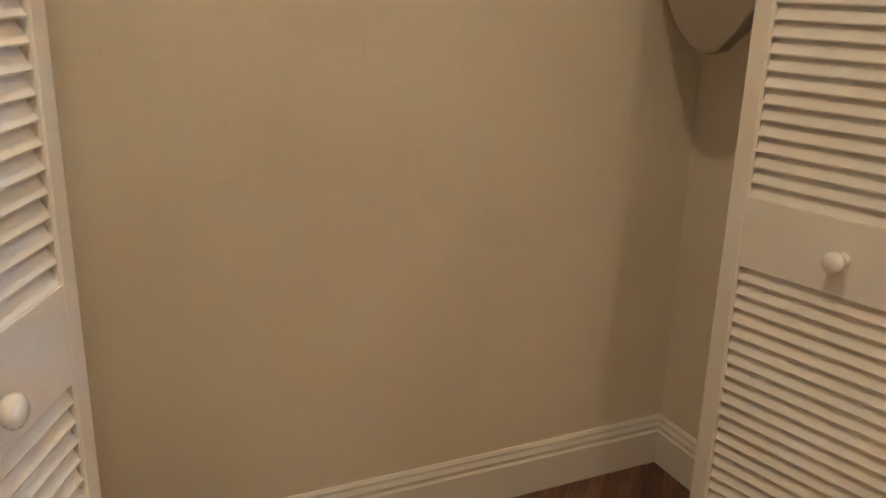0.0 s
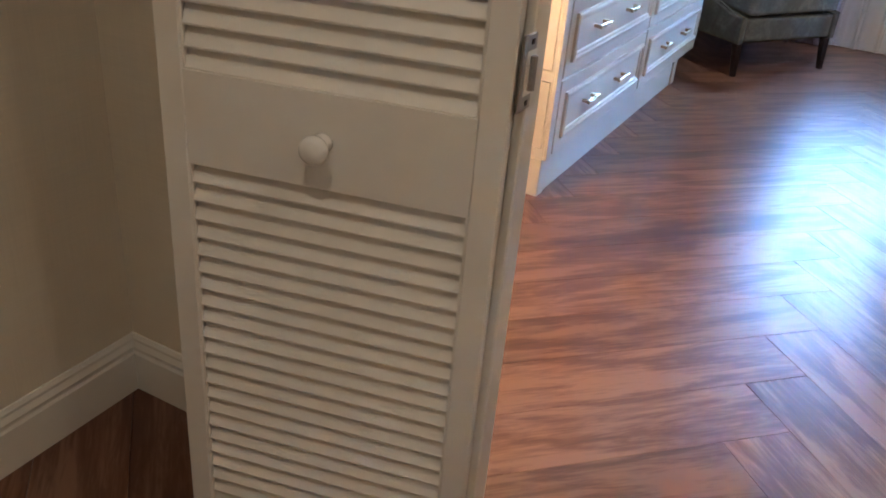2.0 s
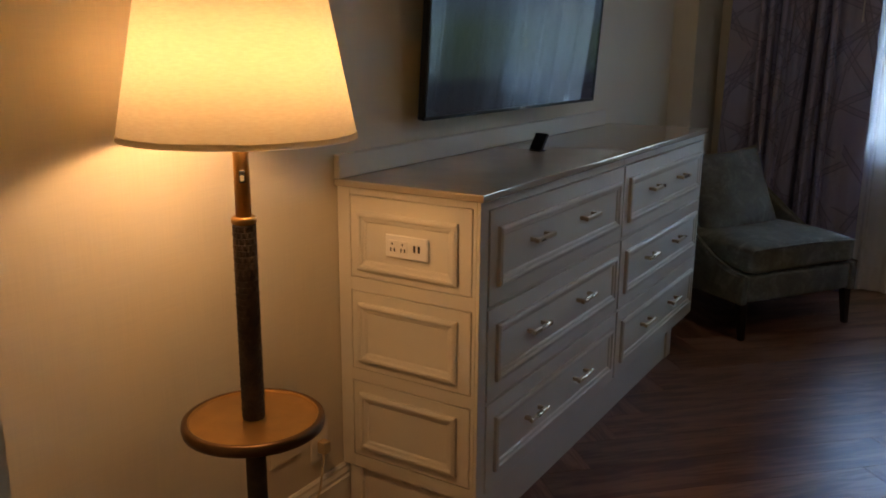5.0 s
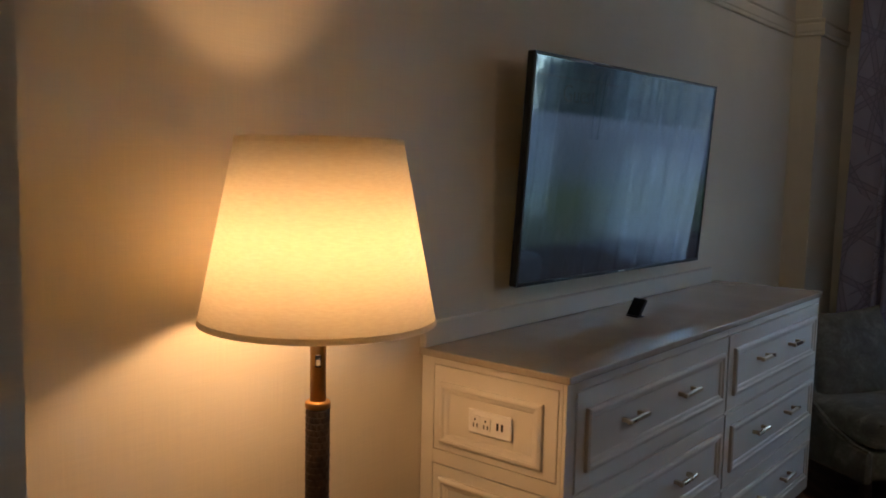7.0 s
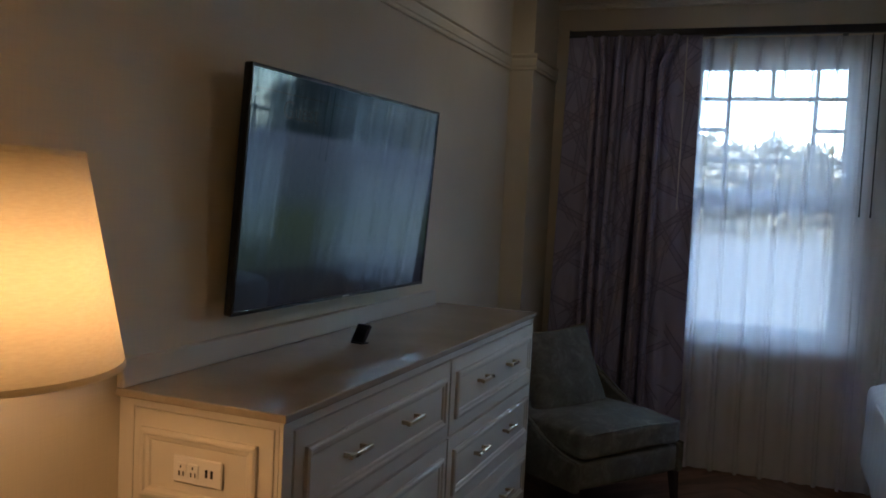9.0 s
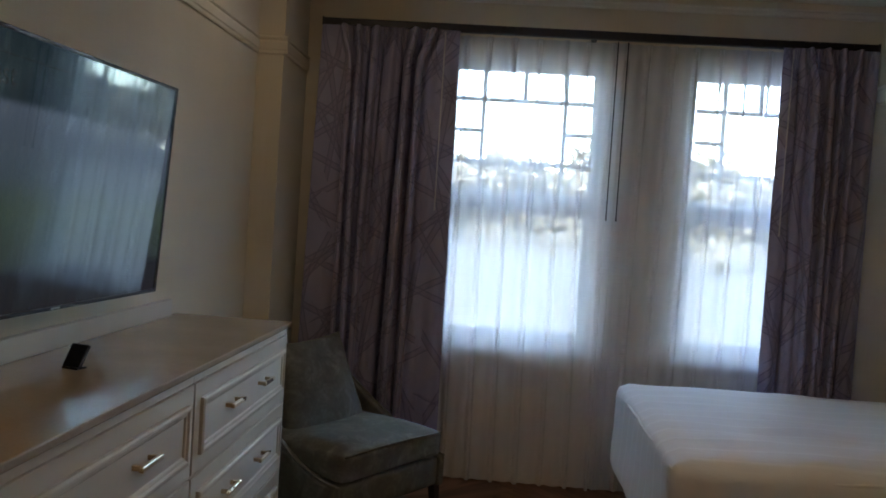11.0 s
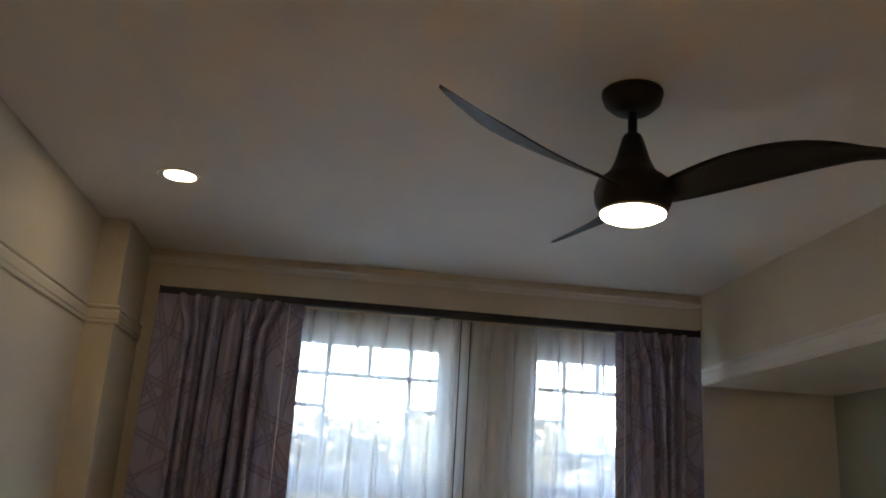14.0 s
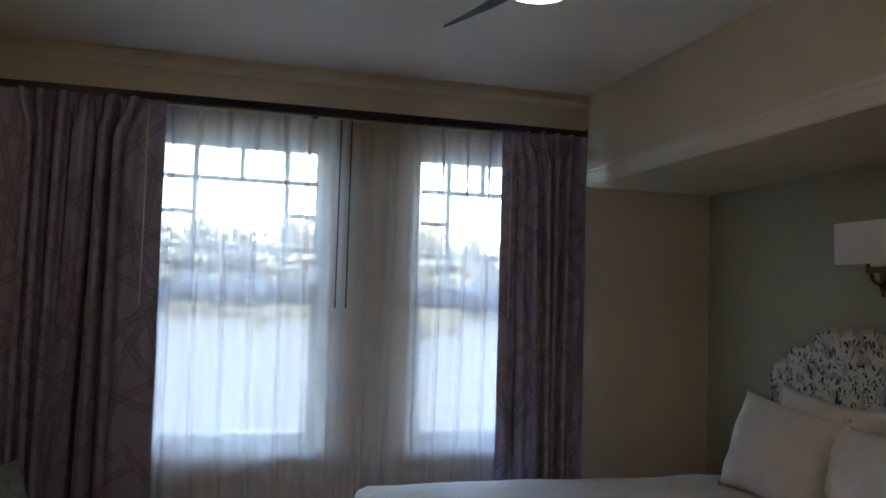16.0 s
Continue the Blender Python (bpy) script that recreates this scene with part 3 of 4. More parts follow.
# ---------- stand-in for an unclear thing hung in the closet ---
# Ironing-board form made up for a dark hanging shape, more likely a garment.
ib = thing("ironing_board", pose(0.345, -1.650, 0.075), "taupe ironing-board form standing in for an unclear thing hung in the closet", "ironing board")
side_ = [(0.0, 1.015), (0.04, 1.025), (0.085, 1.065), (0.130, 1.115), (0.165, 1.18), (0.175, 1.30), (0.175, 2.0)]
edge = [(-x, z) for x, z in side_[::-1]] + side_[1:]
bm = bmesh.new()
fr_, bk_ = [bm.verts.new((x, -0.02, z)) for x, z in edge], [bm.verts.new((x, 0.012, z)) for x, z in edge]
bm.faces.new(fr_), bm.faces.new(bk_[::-1])
for i in range(len(edge)):
    j = (i + 1) % len(edge)
    bm.faces.new((fr_[i], bk_[i], bk_[j], fr_[j]))
bmesh.ops.bevel(bm, geom=bm.edges[:], offset=0.008, segments=2, profile=0.6, affect='EDGES')
part("padded_cover", bm, plain("board_cloth", (0.31, 0.26, 0.20), 0.85, var=0.1, grain=300, bump=0.2), ib)
for x in (-0.07, 0.07):
    part("folded_leg", tube([(x, 0.024, 1.12), (x * 1.6, 0.024, 1.95)], 0.009, 8), STEEL, ib)
part("hook", tube([(0, 0.012, 1.97), (0, 0.05, 2.0), (0, 0.179, 2.0)], 0.006, 8), STEEL, ib)

# ---------- dresser ----------
DX, DY = 0.445, 1.985
dr = thing("dresser", Matrix(), "cream six-drawer dresser with brass bar pulls", "dresser")
part("body", box(0.004, DX - 0.008, 0.010, DY - 0.004, 0.137, 0.950), CAB, dr)
bm = bmesh.new()
for y0, y1 in ((0.0035, 0.045), (0.991, 0.997), (1.965, DY - 0.004)):
    bx(bm, DX - 0.0078, DX + 0.002, y0, y1, 0.137, 0.950, 0.001)
for y0, y1 in ((0.045, 0.991), (0.997, 1.965)):
    for z0, z1 in ((0.137, 0.147), (0.405, 0.409), (0.665, 0.669), (0.925, 0.950)):
        bx(bm, DX - 0.0078, DX + 0.0015, y0, y1, z0, z1)
part("face_frame", bm, CAB, dr)
bm = bmesh.new()
for x0, x1 in ((0.004, 0.0450), (0.4270, 0.4365)):
    bx(bm, x0, x1, 0.0035, 0.0098, 0.137, 0.950)
for z0, z1 in ((0.137, 0.1750), (0.4050, 0.4390), (0.6680, 0.7040), (0.9330, 0.950)):
    bx(bm, 0.0450, 0.4270, 0.0040, 0.0098, z0, z1)
part("end_frame", bm, CAB, dr)
bm = bmesh.new()
bx(bm, 0.03, 0.424, 0.02, 1.74, 0.0, 0.1365)
part("plinth", bm, CAB, dr)
for x0, x1, y0, y1 in ((0.375, 0.432, 0.006, 0.06), (0.024, 0.07, 0.006, 0.06), (0.375, 0.432, 1.69, 1.75)):
    part("foot", box(x0, x1, y0, y1, 0.0, 0.1365, 0.003), CAB, dr)
FR = [(0, 0), (0, 0.009), (0.006, 0.013), (0.012, 0.013), (0.016, 0.008), (0.024, 0.006), (0.028, 0.002), (0.030, 0.002)]
GRV = [(0, 0.0022), (0.0025, 0.0022), (0.0026, -0.001), (0.0045, -0.001), (0.0046, 0.0022)]
ROWS = ((0.672, 0.922), (0.412, 0.662), (0.150, 0.402))
for y0, y1, hs in ((0.048, 0.988, (0.320, 0.662)), (1.000, 1.962, (1.305, 1.642))):
    for z0, z1 in ROWS:
        put = lambda u, v, h: (DX + h, u, v)
        d = part("drawer", moulding(y0, y1, z0, z1, [(0, -0.0075), (0, 0.003), (0.0015, 0.005), (0.003, 0.005)], put), CAB, dr)
        part("drawer_moulding", moulding(y0 + 0.042, y1 - 0.042, z0 + 0.046, z1 - 0.046, [(a, b + 0.005) for a, b in FR], put), CAB, d)
        for hy in hs:
            zc = {0: 0.808, 1: 0.546, 2: 0.283}[ROWS.index((z0, z1))]
            bm = bmesh.new()
            bx(bm, DX + 0.026, DX + 0.038, hy - 0.058, hy + 0.058, zc - 0.0065, zc + 0.0065, 0.002)
            for s in (-0.043, 0.043):
                bx(bm, DX + 0.006, DX + 0.028, hy + s - 0.006, hy + s + 0.006, zc - 0.006, zc + 0.006, 0.001)
            part("handle", bm, CHAMP, d, "brushed champagne bar pull")
for z0, z1, pz in ((0.707, 0.93, (0.729, 0.890)), (0.442, 0.665, (0.467, 0.636)), (0.178, 0.402, (0.204, 0.372))):
    put = lambda u, v, h: (u, 0.004 - h, v)
    e = part("end_panel", moulding(0.048, 0.424, z0, z1, [(0, -0.0058), (0, 0.0005), (0.001, 0.0015)], put), CAB, dr)
    part("panel_moulding", moulding(0.073, 0.386, pz[0], pz[1], [(a, b + 0.0015) for a, b in FR], put), CAB, e)
part("top", box(0.0, 0.460, -0.008, DY + 0.008, 0.9505, 0.970, 0.004, 2), QUARTZ, dr, "glossy beige stone top")
part("backsplash", box(0.001, 0.022, -0.008, 1.90, 0.9705, 1.035, 0.003), CAB, dr)
pl = part("outlet_plate", box(0.170, 0.302, -0.010, -0.004, 0.780, 0.842, 0.003), WHITEP, dr, "white power outlet plate")
for x in (0.196, 0.228):
    r_ = part("receptacle", box(x - 0.013, x + 0.013, -0.0125, -0.0095, 0.794, 0.828, 0.002), WHITEP, pl)
    for dx, z0, z1 in ((-0.006, 0.798, 0.808), (0.005, 0.798, 0.808), (-0.002, 0.815, 0.821)):
        part("slot", box(x + dx - 0.0014, x + dx + 0.0020, -0.0132, -0.0122, z0, z1), BLACK, r_)
for x in (0.262, 0.276):
    part("usb_port", box(x - 0.003, x + 0.003, -0.0112, -0.0098, 0.802, 0.820), BLACK, pl)
cs = thing("card_stand", pose(0.185, 0.838, 0.97, 0, 0, -14), "small black wedge-shaped stand on the dresser top", "desk stand")
part("foot", box(-0.024, 0.024, -0.004, 0.030, 0, 0.005, 0.001), BLACK, cs)
part("slab", box(-0.026, 0.026, -0.006, 0.006, 0.0, 0.062, 0.002), BLACK, cs, "leaning black plastic slab").matrix_basis = pose(0, 0.004, 0.004, -32, 0, 0)

# ---------- television ----------
tv = thing("television", pose(0.076, 0.941, 1.100, 0, 3.6, -2.0), "large wall-mounted flat television showing a dim menu", "television")
part("body", box(-0.022, 0.0, -0.599, 0.599, 0, 0.675, 0.004), BLACK, tv)
part("bezel", moulding(-0.599, 0.599, 0, 0.675, [(0, 0), (0, 0.006), (0.009, 0.006), (0.010, 0.003)], lambda u, v, h: (h + 0.0005, u, v), fill=False), BLACK, tv)
SCREEN = plain("screen_glass", (0.006, 0.008, 0.010), 0.035, var=0.0, bump=0.0)
sb = SCREEN.node_tree.nodes["Principled BSDF"]
sb.inputs["Specular IOR Level"].default_value = 0.7
sb.inputs["Specular Tint"].default_value = (0.52, 0.80, 0.95, 1)
sn = SCREEN.node_tree
tcs = sn.nodes.new("ShaderNodeTexCoord").outputs["Object"]
sep = sn.nodes.new("ShaderNodeSeparateXYZ")
sn.links.new(tcs, sep.inputs[0])
band = ramp(sn, sep.outputs[2], [(0.0, (0.004, 0.004, 0.005)), (0.10, (0.004, 0.005, 0.007)), (0.13, (0.008, 0.012, 0.012)), (0.26, (0.010, 0.016, 0.012)), (0.34, (0.012, 0.018, 0.024)), (0.50, (0.016, 0.022, 0.032)), (0.52, (0.003, 0.006, 0.008)), (0.70, (0.003, 0.006, 0.008))])
sn.links.new(band.outputs[0], sb.inputs["Emission Color"])
sb.inputs["Emission Strength"].default_value = 0.10
part("screen", box(0.0006, 0.003, -0.591, 0.591, 0.010, 0.666), SCREEN, tv, "dark glossy screen with a faint welcome page")
MENU = plain("menu_ink", (0.010, 0.013, 0.015), 0.2)
cu = bpy.data.curves.new("word", 'FONT')
cu.body, cu.size, cu.align_x = "Guest", 0.075, 'LEFT'
tmp = new("word_tmp", cu)
wm = bpy.data.meshes.new_from_object(tmp.evaluated_get(bpy.context.evaluated_depsgraph_get()))
bpy.data.objects.remove(tmp)
wm.materials.append(MENU)
wd = share("screen_word", wm, tv, Matrix(((0, 0, 1, 0.0036), (1, 0, 0, -0.44), (0, 1, 0, 0.545), (0, 0, 0, 1))))
part("menu_line", box(0.0032, 0.0036, -0.57, -0.05, 0.612, 0.615), MENU, tv)
part("logo", box(0.0065, 0.0078, -0.02, 0.02, 0.002, 0.007), STEEL, tv)
part("wall_mount", box(-0.074, -0.022, -0.25, 0.25, 0.16, 0.50), BLACK, tv)

# ---------- floor lamp ----------
lx, ly = 0.253, -0.589
fl = thing("floor_lamp", Matrix.Translation((lx, ly, 0)), "lit gold floor lamp with cream shade and tray", "floor lamp")
part("base", lathe([(0, 0), (0.138, 0), (0.140, 0.006), (0.138, 0.018), (0.128, 0.022), (0.075, 0.024), (0.072, 0.030), (0.070, 0.042), (0.060, 0.048), (0.030, 0.050), (0, 0.050)], 56), BRONZE, fl, "round aged bronze foot", True)
part("lower_pole", lathe([(0, 0.05), (0.021, 0.05), (0.021, 0.552), (0, 0.552)], 24), LEATHER, fl, "dark leather-wrapped pole", True)
part("tray", lathe([(0, 0.550), (0.130, 0.550), (0.139, 0.555), (0.142, 0.565), (0.139, 0.574), (0.133, 0.577), (0.129, 0.575), (0.128, 0.573), (0, 0.573)], 64), BRASS, fl, "round gold tray with dark rolled rim")
part("tray_rim", lathe([(0.136, 0.551), (0.1435, 0.555), (0.1455, 0.565), (0.1435, 0.575), (0.136, 0.579), (0.132, 0.577)], 64), BRONZE, fl, smooth=True)
bm = lathe([(0, 0.572), (0.0215, 0.572), (0.0215, 0.985), (0, 0.985)], 24)
part("upper_pole", bm, LEATHER, fl, "dark leather-wrapped pole", True)
bm = bmesh.new()
for i in range(33):
    for k in range(12):
        a = 2 * math.pi * (k + (i % 2) * 0.5) / 12
        z = 0.582 + i * 0.0122
        m = Matrix.Translation((0.0222 * math.cos(a), 0.0222 * math.sin(a), z)) @ Matrix.Rotation(a, 4, 'Z')
        vs = [bm.verts.new(m @ Vector(p)) for p in ((0, -0.0054, -0.0058), (0, 0.0054, -0.0058), (0, 0.0054, 0.0058), (0, -0.0054, 0.0058), (0.0016, 0, -0.002), (0.0016, 0, 0.003))]
        for q in ((0, 1, 4), (1, 2, 5, 4), (2, 3, 5), (3, 0, 4, 5)):
            bm.faces.new([vs[j] for j in q])
tagged(part("braiding", bm, LEATHER, fl, "woven leather braid"), kind="stuff")
part("collar", lathe([(0.0215, 0.980), (0.0245, 0.982), (0.0245, 0.992), (0.0215, 0.995), (0.0, 0.995)], 24), BRASS, fl, smooth=True)
part("stem", lathe([(0, 0.994), (0.0155, 0.994), (0.0155, 1.22), (0, 1.22)], 20), BRASS, fl, smooth=True)
sw_dir = math.degrees(math.atan2(-1.65 - ly, 1.42 - lx))
sw = part("switch", box(0.0148, 0.0172, -0.006, 0.006, 1.062, 1.086, 0.001), BLACK, fl)
sw.matrix_basis = pose(0, 0, 0, 0, 0, sw_dir)
part("rocker", box(0.017, 0.019, -0.004, 0.004, 1.066, 1.077, 0.001), WHITEP, sw)
SH = [(0.222, 1.150), (0.155, 1.488)]
part("shade", lathe([SH[0], SH[1], (0.1535, 1.488), (0.2205, 1.150), SH[0]], 72), LINEN, fl, "cream linen drum shade glowing from within", True)
part("shade_trim", lathe([(0.2232, 1.148), (0.2214, 1.158), (0.2196, 1.158), (0.2212, 1.147), (0.2232, 1.148)], 72), LINEN, fl, smooth=True)
part("shade_trim", lathe([(0.1568, 1.480), (0.1553, 1.490), (0.1525, 1.490), (0.1540, 1.480), (0.1568, 1.480)], 72), LINEN, fl, smooth=True)
for a in (0, 120, 240):
    part("spider_arm", tube([(0.004, 0, 1.30), (0.02, 0, 1.470), (0.155, 0, 1.478)], 0.002, 6), BRASS, fl).matrix_basis = pose(0, 0, 0, 0, 0, a)
part("finial", lathe([(0, 1.22), (0.006, 1.22), (0.006, 1.45), (0.009, 1.46), (0.009, 1.475), (0, 1.482)], 12), BRASS, fl)
BULB = glow("bulb_glow", (1.0, 0.65, 0.34), 0.6)
part("bulb", lathe([(0, 1.205), (0.014, 1.207), (0.019, 1.222), (0.018, 1.231), (0.010, 1.238), (0, 1.240)], 20), BULB, fl, smooth=True)
bl = bpy.data.lights.new("lamp_bulb", 'POINT')
bl.energy, bl.color, bl.shadow_soft_size = LAMP_W, (1.0, 0.545, 0.235), 0.050
new("lamp_bulb", bl).matrix_world = Matrix.Translation((lx, ly, 1.258))
cord = tagged(new("lamp_cord", mesh_of("lamp_cord", tube([(0.014, -0.100, 0.235), (0.030, -0.115, 0.20), (0.028, -0.13, 0.12), (0.03, -0.17, 0.06), (0.024, -0.24, 0.006), (0.05, -0.34, 0.005), (0.05, -0.45, 0.005), (0.115, -0.565, 0.012)], 0.0035, 8), CORD, True)), "thin clear lamp cord plugged into the wall", "cord")
op = thing("wall_outlet", pose(0.0, -0.10, 0.245), "cream wall outlet with a plug in it", "outlet")
part("plate", box(0, 0.006, -0.036, 0.036, -0.058, 0.058, 0.002), TRIM, op)
part("plug", box(0.006, 0.034, -0.014, 0.014, -0.030, 0.006, 0.005, 2), CORD, op)
po = thing("wall_outlet", pose(0.0, -0.235, 0.30), "blank cream wall plate behind the lamp", "outlet")
part("plate", box(0, 0.004, -0.06, 0.06, -0.058, 0.058, 0.002), WALL, po)


# ---------- upholstery ----------
def soft_box(x0, x1, y0, y1, z0, z1, r, puff=0.0, cuts=8, seed=0, amp=0.0):
    """A padded block: rounded corners, crowned faces and slight unevenness."""
    bm = bmesh.new()
    bmesh.ops.create_cube(bm, size=2)
    bmesh.ops.subdivide_edges(bm, edges=bm.edges[:], cuts=cuts, use_grid_fill=True)
    c, s = Vector(((x0 + x1) / 2, (y0 + y1) / 2, (z0 + z1) / 2)), Vector(((x1 - x0) / 2, (y1 - y0) / 2, (z1 - z0) / 2))
    for v in bm.verts:
        u = v.co.copy()
        p = Vector((u.x * s.x, u.y * s.y, u.z * s.z))
        q = Vector([max(-(s[i] - r), min(s[i] - r, p[i])) for i in range(3)])
        d = p - q
        if d.length > 1e-6:
            p = q + d.normalized() * r if sum(abs(k) > 1e-6 for k in d) > 1 else p
        if puff:
            w = [(1 - u.x ** 2), (1 - u.y ** 2), (1 - u.z ** 2)]
            p.z += puff * (1 if u.z > 0 else -0.3) * abs(u.z) * w[0] ** 0.5 * w[1] ** 0.5
        if amp:
            n = noise.noise_vector(Vector((p.x * 4 + seed, p.y * 4, p.z * 4)))
            p += n * amp
        v.co = c + p
    return bm


def cushion(w, h, t, seed=0, ears=1.0):
    """A filled square cushion with pulled-out corners; lies in y, z with its thickness along x."""
    bm = bmesh.new()
    n = 22
    grids = []
    for sgn in (1, -1):
        g = []
        for i in range(n + 1):
            row = []
            for j in range(n + 1):
                u, v = -1 + 2 * i / n, -1 + 2 * j / n
                pull = 1 - 0.09 * ears * (1 - v * v) * abs(u) ** 3
                pulv = 1 - 0.07 * ears * (1 - u * u) * abs(v) ** 3
                th = t / 2 * ((1 - abs(u) ** 2.4) * (1 - abs(v) ** 2.4)) ** 0.55
                nz = noise.noise(Vector((u * 2.2 + seed, v * 2.2, sgn * 3))) * 0.22 + noise.noise(Vector((u * 6 + seed, v * 6, sgn * 3))) * 0.10
                row.append(bm.verts.new((sgn * th * (1 + nz), u * w / 2 * pull, v * h / 2 * pulv)))
            g.append(row)
        grids.append(g)
        for i in range(n):
            for j in range(n):
                bm.faces.new((g[i][j], g[i + 1][j], g[i + 1][j + 1], g[i][j + 1]))
    bmesh.ops.remove_doubles(bm, verts=bm.verts, dist=0.0006)
    return bm


def chair_side(y0, y1):
    top = [(0.345, 0.308), (0.25, 0.317), (0.12, 0.358), (0.0, 0.428), (-0.10, 0.480), (-0.19, 0.530), (-0.27, 0.575), (-0.33, 0.600), (-0.40, 0.610)]
    out = [(-0.345, 0.17), (0.345, 0.17)] + top
    bm = bmesh.new()
    a = [bm.verts.new((x, y0, z)) for x, z in out]
    b = [bm.verts.new((x, y1, z)) for x, z in out]
    k = len(out)
    bm.faces.new(a), bm.faces.new(b[::-1])
    for i in range(k):
        bm.faces.new((a[i], b[i], b[(i + 1) % k], a[(i + 1) % k]))
    bmesh.ops.recalc_face_normals(bm, faces=bm.faces)
    bmesh.ops.bevel(bm, geom=[e for e in bm.edges if len(e.link_faces) == 2 and e.calc_face_angle(0) > 1.0], offset=0.012, segments=2, profile=0.6, affect='EDGES')
    return bm


ch = thing("slipper_chair", pose(0.563, 2.562, 0, 0, 0, -33.8), "grey-green velvet armless lounge chair on dark legs", "chair")
part("seat_frame", soft_box(-0.34, 0.335, -0.33, 0.33, 0.17, 0.310, 0.02, cuts=6), VELVET, ch, smooth=True)
part("side_panel", chair_side(-0.362, -0.325), VELVET, ch)
part("side_panel", chair_side(0.325, 0.362), VELVET, ch)
part("backrest", soft_box(-0.07, 0.07, -0.325, 0.325, 0, 0.30, 0.035, cuts=7, amp=0.006), VELVET, ch, smooth=True).matrix_basis = pose(-0.265, 0, 0.275, 0, -13, 0)
part("seat_cushion", soft_box(-0.24, 0.356, -0.322, 0.322, 0.316, 0.434, 0.026, 0.016, cuts=12, amp=0.010), VELVET, ch, "plump velvet seat cushion", True)
part("cushion_welt", tube([(0.350, -0.312, 0.424), (0.354, -0.1, 0.432), (0.354, 0.1, 0.432), (0.350, 0.312, 0.424)], 0.005, 6), VELVET, ch, smooth=True)
for y in (-0.324, 0.324):
    part("piping", tube([(0.345, y * 1.09, 0.311), (0.25, y * 1.09, 0.320), (0.12, y * 1.09, 0.361), (0.0, y * 1.09, 0.431), (-0.10, y * 1.09, 0.483), (-0.19, y * 1.09, 0.533), (-0.27, y * 1.09, 0.578), (-0.33, y * 1.09, 0.604)], 0.006, 6), VELVET, ch, smooth=True)
for x, y, sx in ((0.312, -0.330, 0.02), (0.312, 0.330, 0.02), (-0.30, -0.30, -0.06), (-0.30, 0.30, -0.06)):
    part("leg", tube([(x, y, 0.172), (x + sx * 0.4, y, 0.10), (x + sx, y, 0.0)], [0.027, 0.023, 0.016], 4), DARK, ch, "dark-stained tapered leg")
tp = thing("throw_cushion", pose(0.425, 2.655, 0.585, 0, 0, -33.8) @ pose(0, 0, 0, 3, -25, 0), "grey-green velvet scatter cushion leaning on the chair", "cushion")
part("cover", cushion(0.53, 0.48, 0.17, 3, 1.3), VELVET, tp, smooth=True)


# ---------- beds ----------
def bed(y0, y1, seed, label, x0=1.825, top=0.640, low=0.205):
    b = thing("bed", Matrix.Translation((x0, (y0 + y1) / 2, 0)), label, "bed", "double beds")
    hw, ln = (y1 - y0) / 2, EX - x0 - 0.09
    part("frame", box(0.08, ln, -hw + 0.08, hw - 0.08, low - 0.05, low + 0.05, 0.006), DARK, b, "dark bed frame")
    for x in (0.13, ln / 2, ln - 0.1):
        for y in (-hw + 0.13, 0.05, hw - 0.13):
            part("leg", tube([(x, y, low - 0.045), (x, y, 0)], [0.058, 0.048], 4), DARK, b)
    bm = soft_box(0, ln, -hw, hw, low, top, 0.06, 0.014, cuts=30, seed=seed, amp=0.012)
    for v in bm.verts:
        if v.co.z < 0.45:
            k = (0.45 - v.co.z) / 0.25
            v.co.x = v.co.x - 0.012 * math.sin(k * 2.6) * (1 if v.co.x < 0.5 else 0)
            v.co.y *= 1 - 0.02 * k * k
        if v.co.z > 0.5 and 0.12 < v.co.x:
            v.co.z += 0.002 * math.sin(v.co.y * 29 + 0.6 * math.sin(v.co.x * 2.3 + seed))
    part("mattress", bm, STRIPE, b, "white fitted cover with woven stripes, tucked in", True)
    r_, e_ = random.Random(int(seed)), 0.012
    ring = [(ln - 0.1, -hw + e_)] + [(0.05 + (ln - 0.2) * (1 - i / 24), -hw + e_) for i in range(1, 25)] + [(e_, -hw + 0.05 + (2 * hw - 0.1) * i / 20) for i in range(21)] + [(0.05 + (ln - 0.2) * i / 24, hw - e_) for i in range(25)]
    seam = [(x + r_.uniform(-0.003, 0.003), y + r_.uniform(-0.003, 0.003), top - 0.042 + 0.010 * noise.noise(Vector((x * 5, y * 5, seed)))) for x, y in ring]
    part("seam", tube(seam, [0.006 + r_.uniform(0, 0.003) for _ in seam], 6), BED, b, "puckered seam of the cover", True)
    return b


bed(-0.68, 0.70, 1.0, "white-covered double bed with tucked-in bedding")
bed(1.60, 2.97, 5.0, "white-covered double bed beside the window curtains", 1.848, 0.662, 0.240)
hb = thing("headboard", Matrix.Translation((EX - 0.005, 2.16, 0)), "scalloped headboard in black and white floral fabric", "headboard")
half = [(0.0, 1.423), (0.16, 1.420), (0.22, 1.400), (0.245, 1.370), (0.26, 1.338), (0.33, 1.333), (0.40, 1.316), (0.45, 1.283), (0.475, 1.248), (0.525, 1.238), (0.545, 1.213), (0.548, 1.098), (0.548, 0.300)]
out = [(-y, z) for y, z in half[::-1]] + half[1:]
bm = bmesh.new()
fr, bk = [bm.verts.new((-0.075, y, z)) for y, z in out], [bm.verts.new((0, y, z)) for y, z in out]
bm.faces.new(fr), bm.faces.new(bk[::-1])
for i in range(len(out)):
    j = (i + 1) % len(out)
    bm.faces.new((fr[i], bk[i], bk[j], fr[j]))
bmesh.ops.recalc_face_normals(bm, faces=bm.faces)
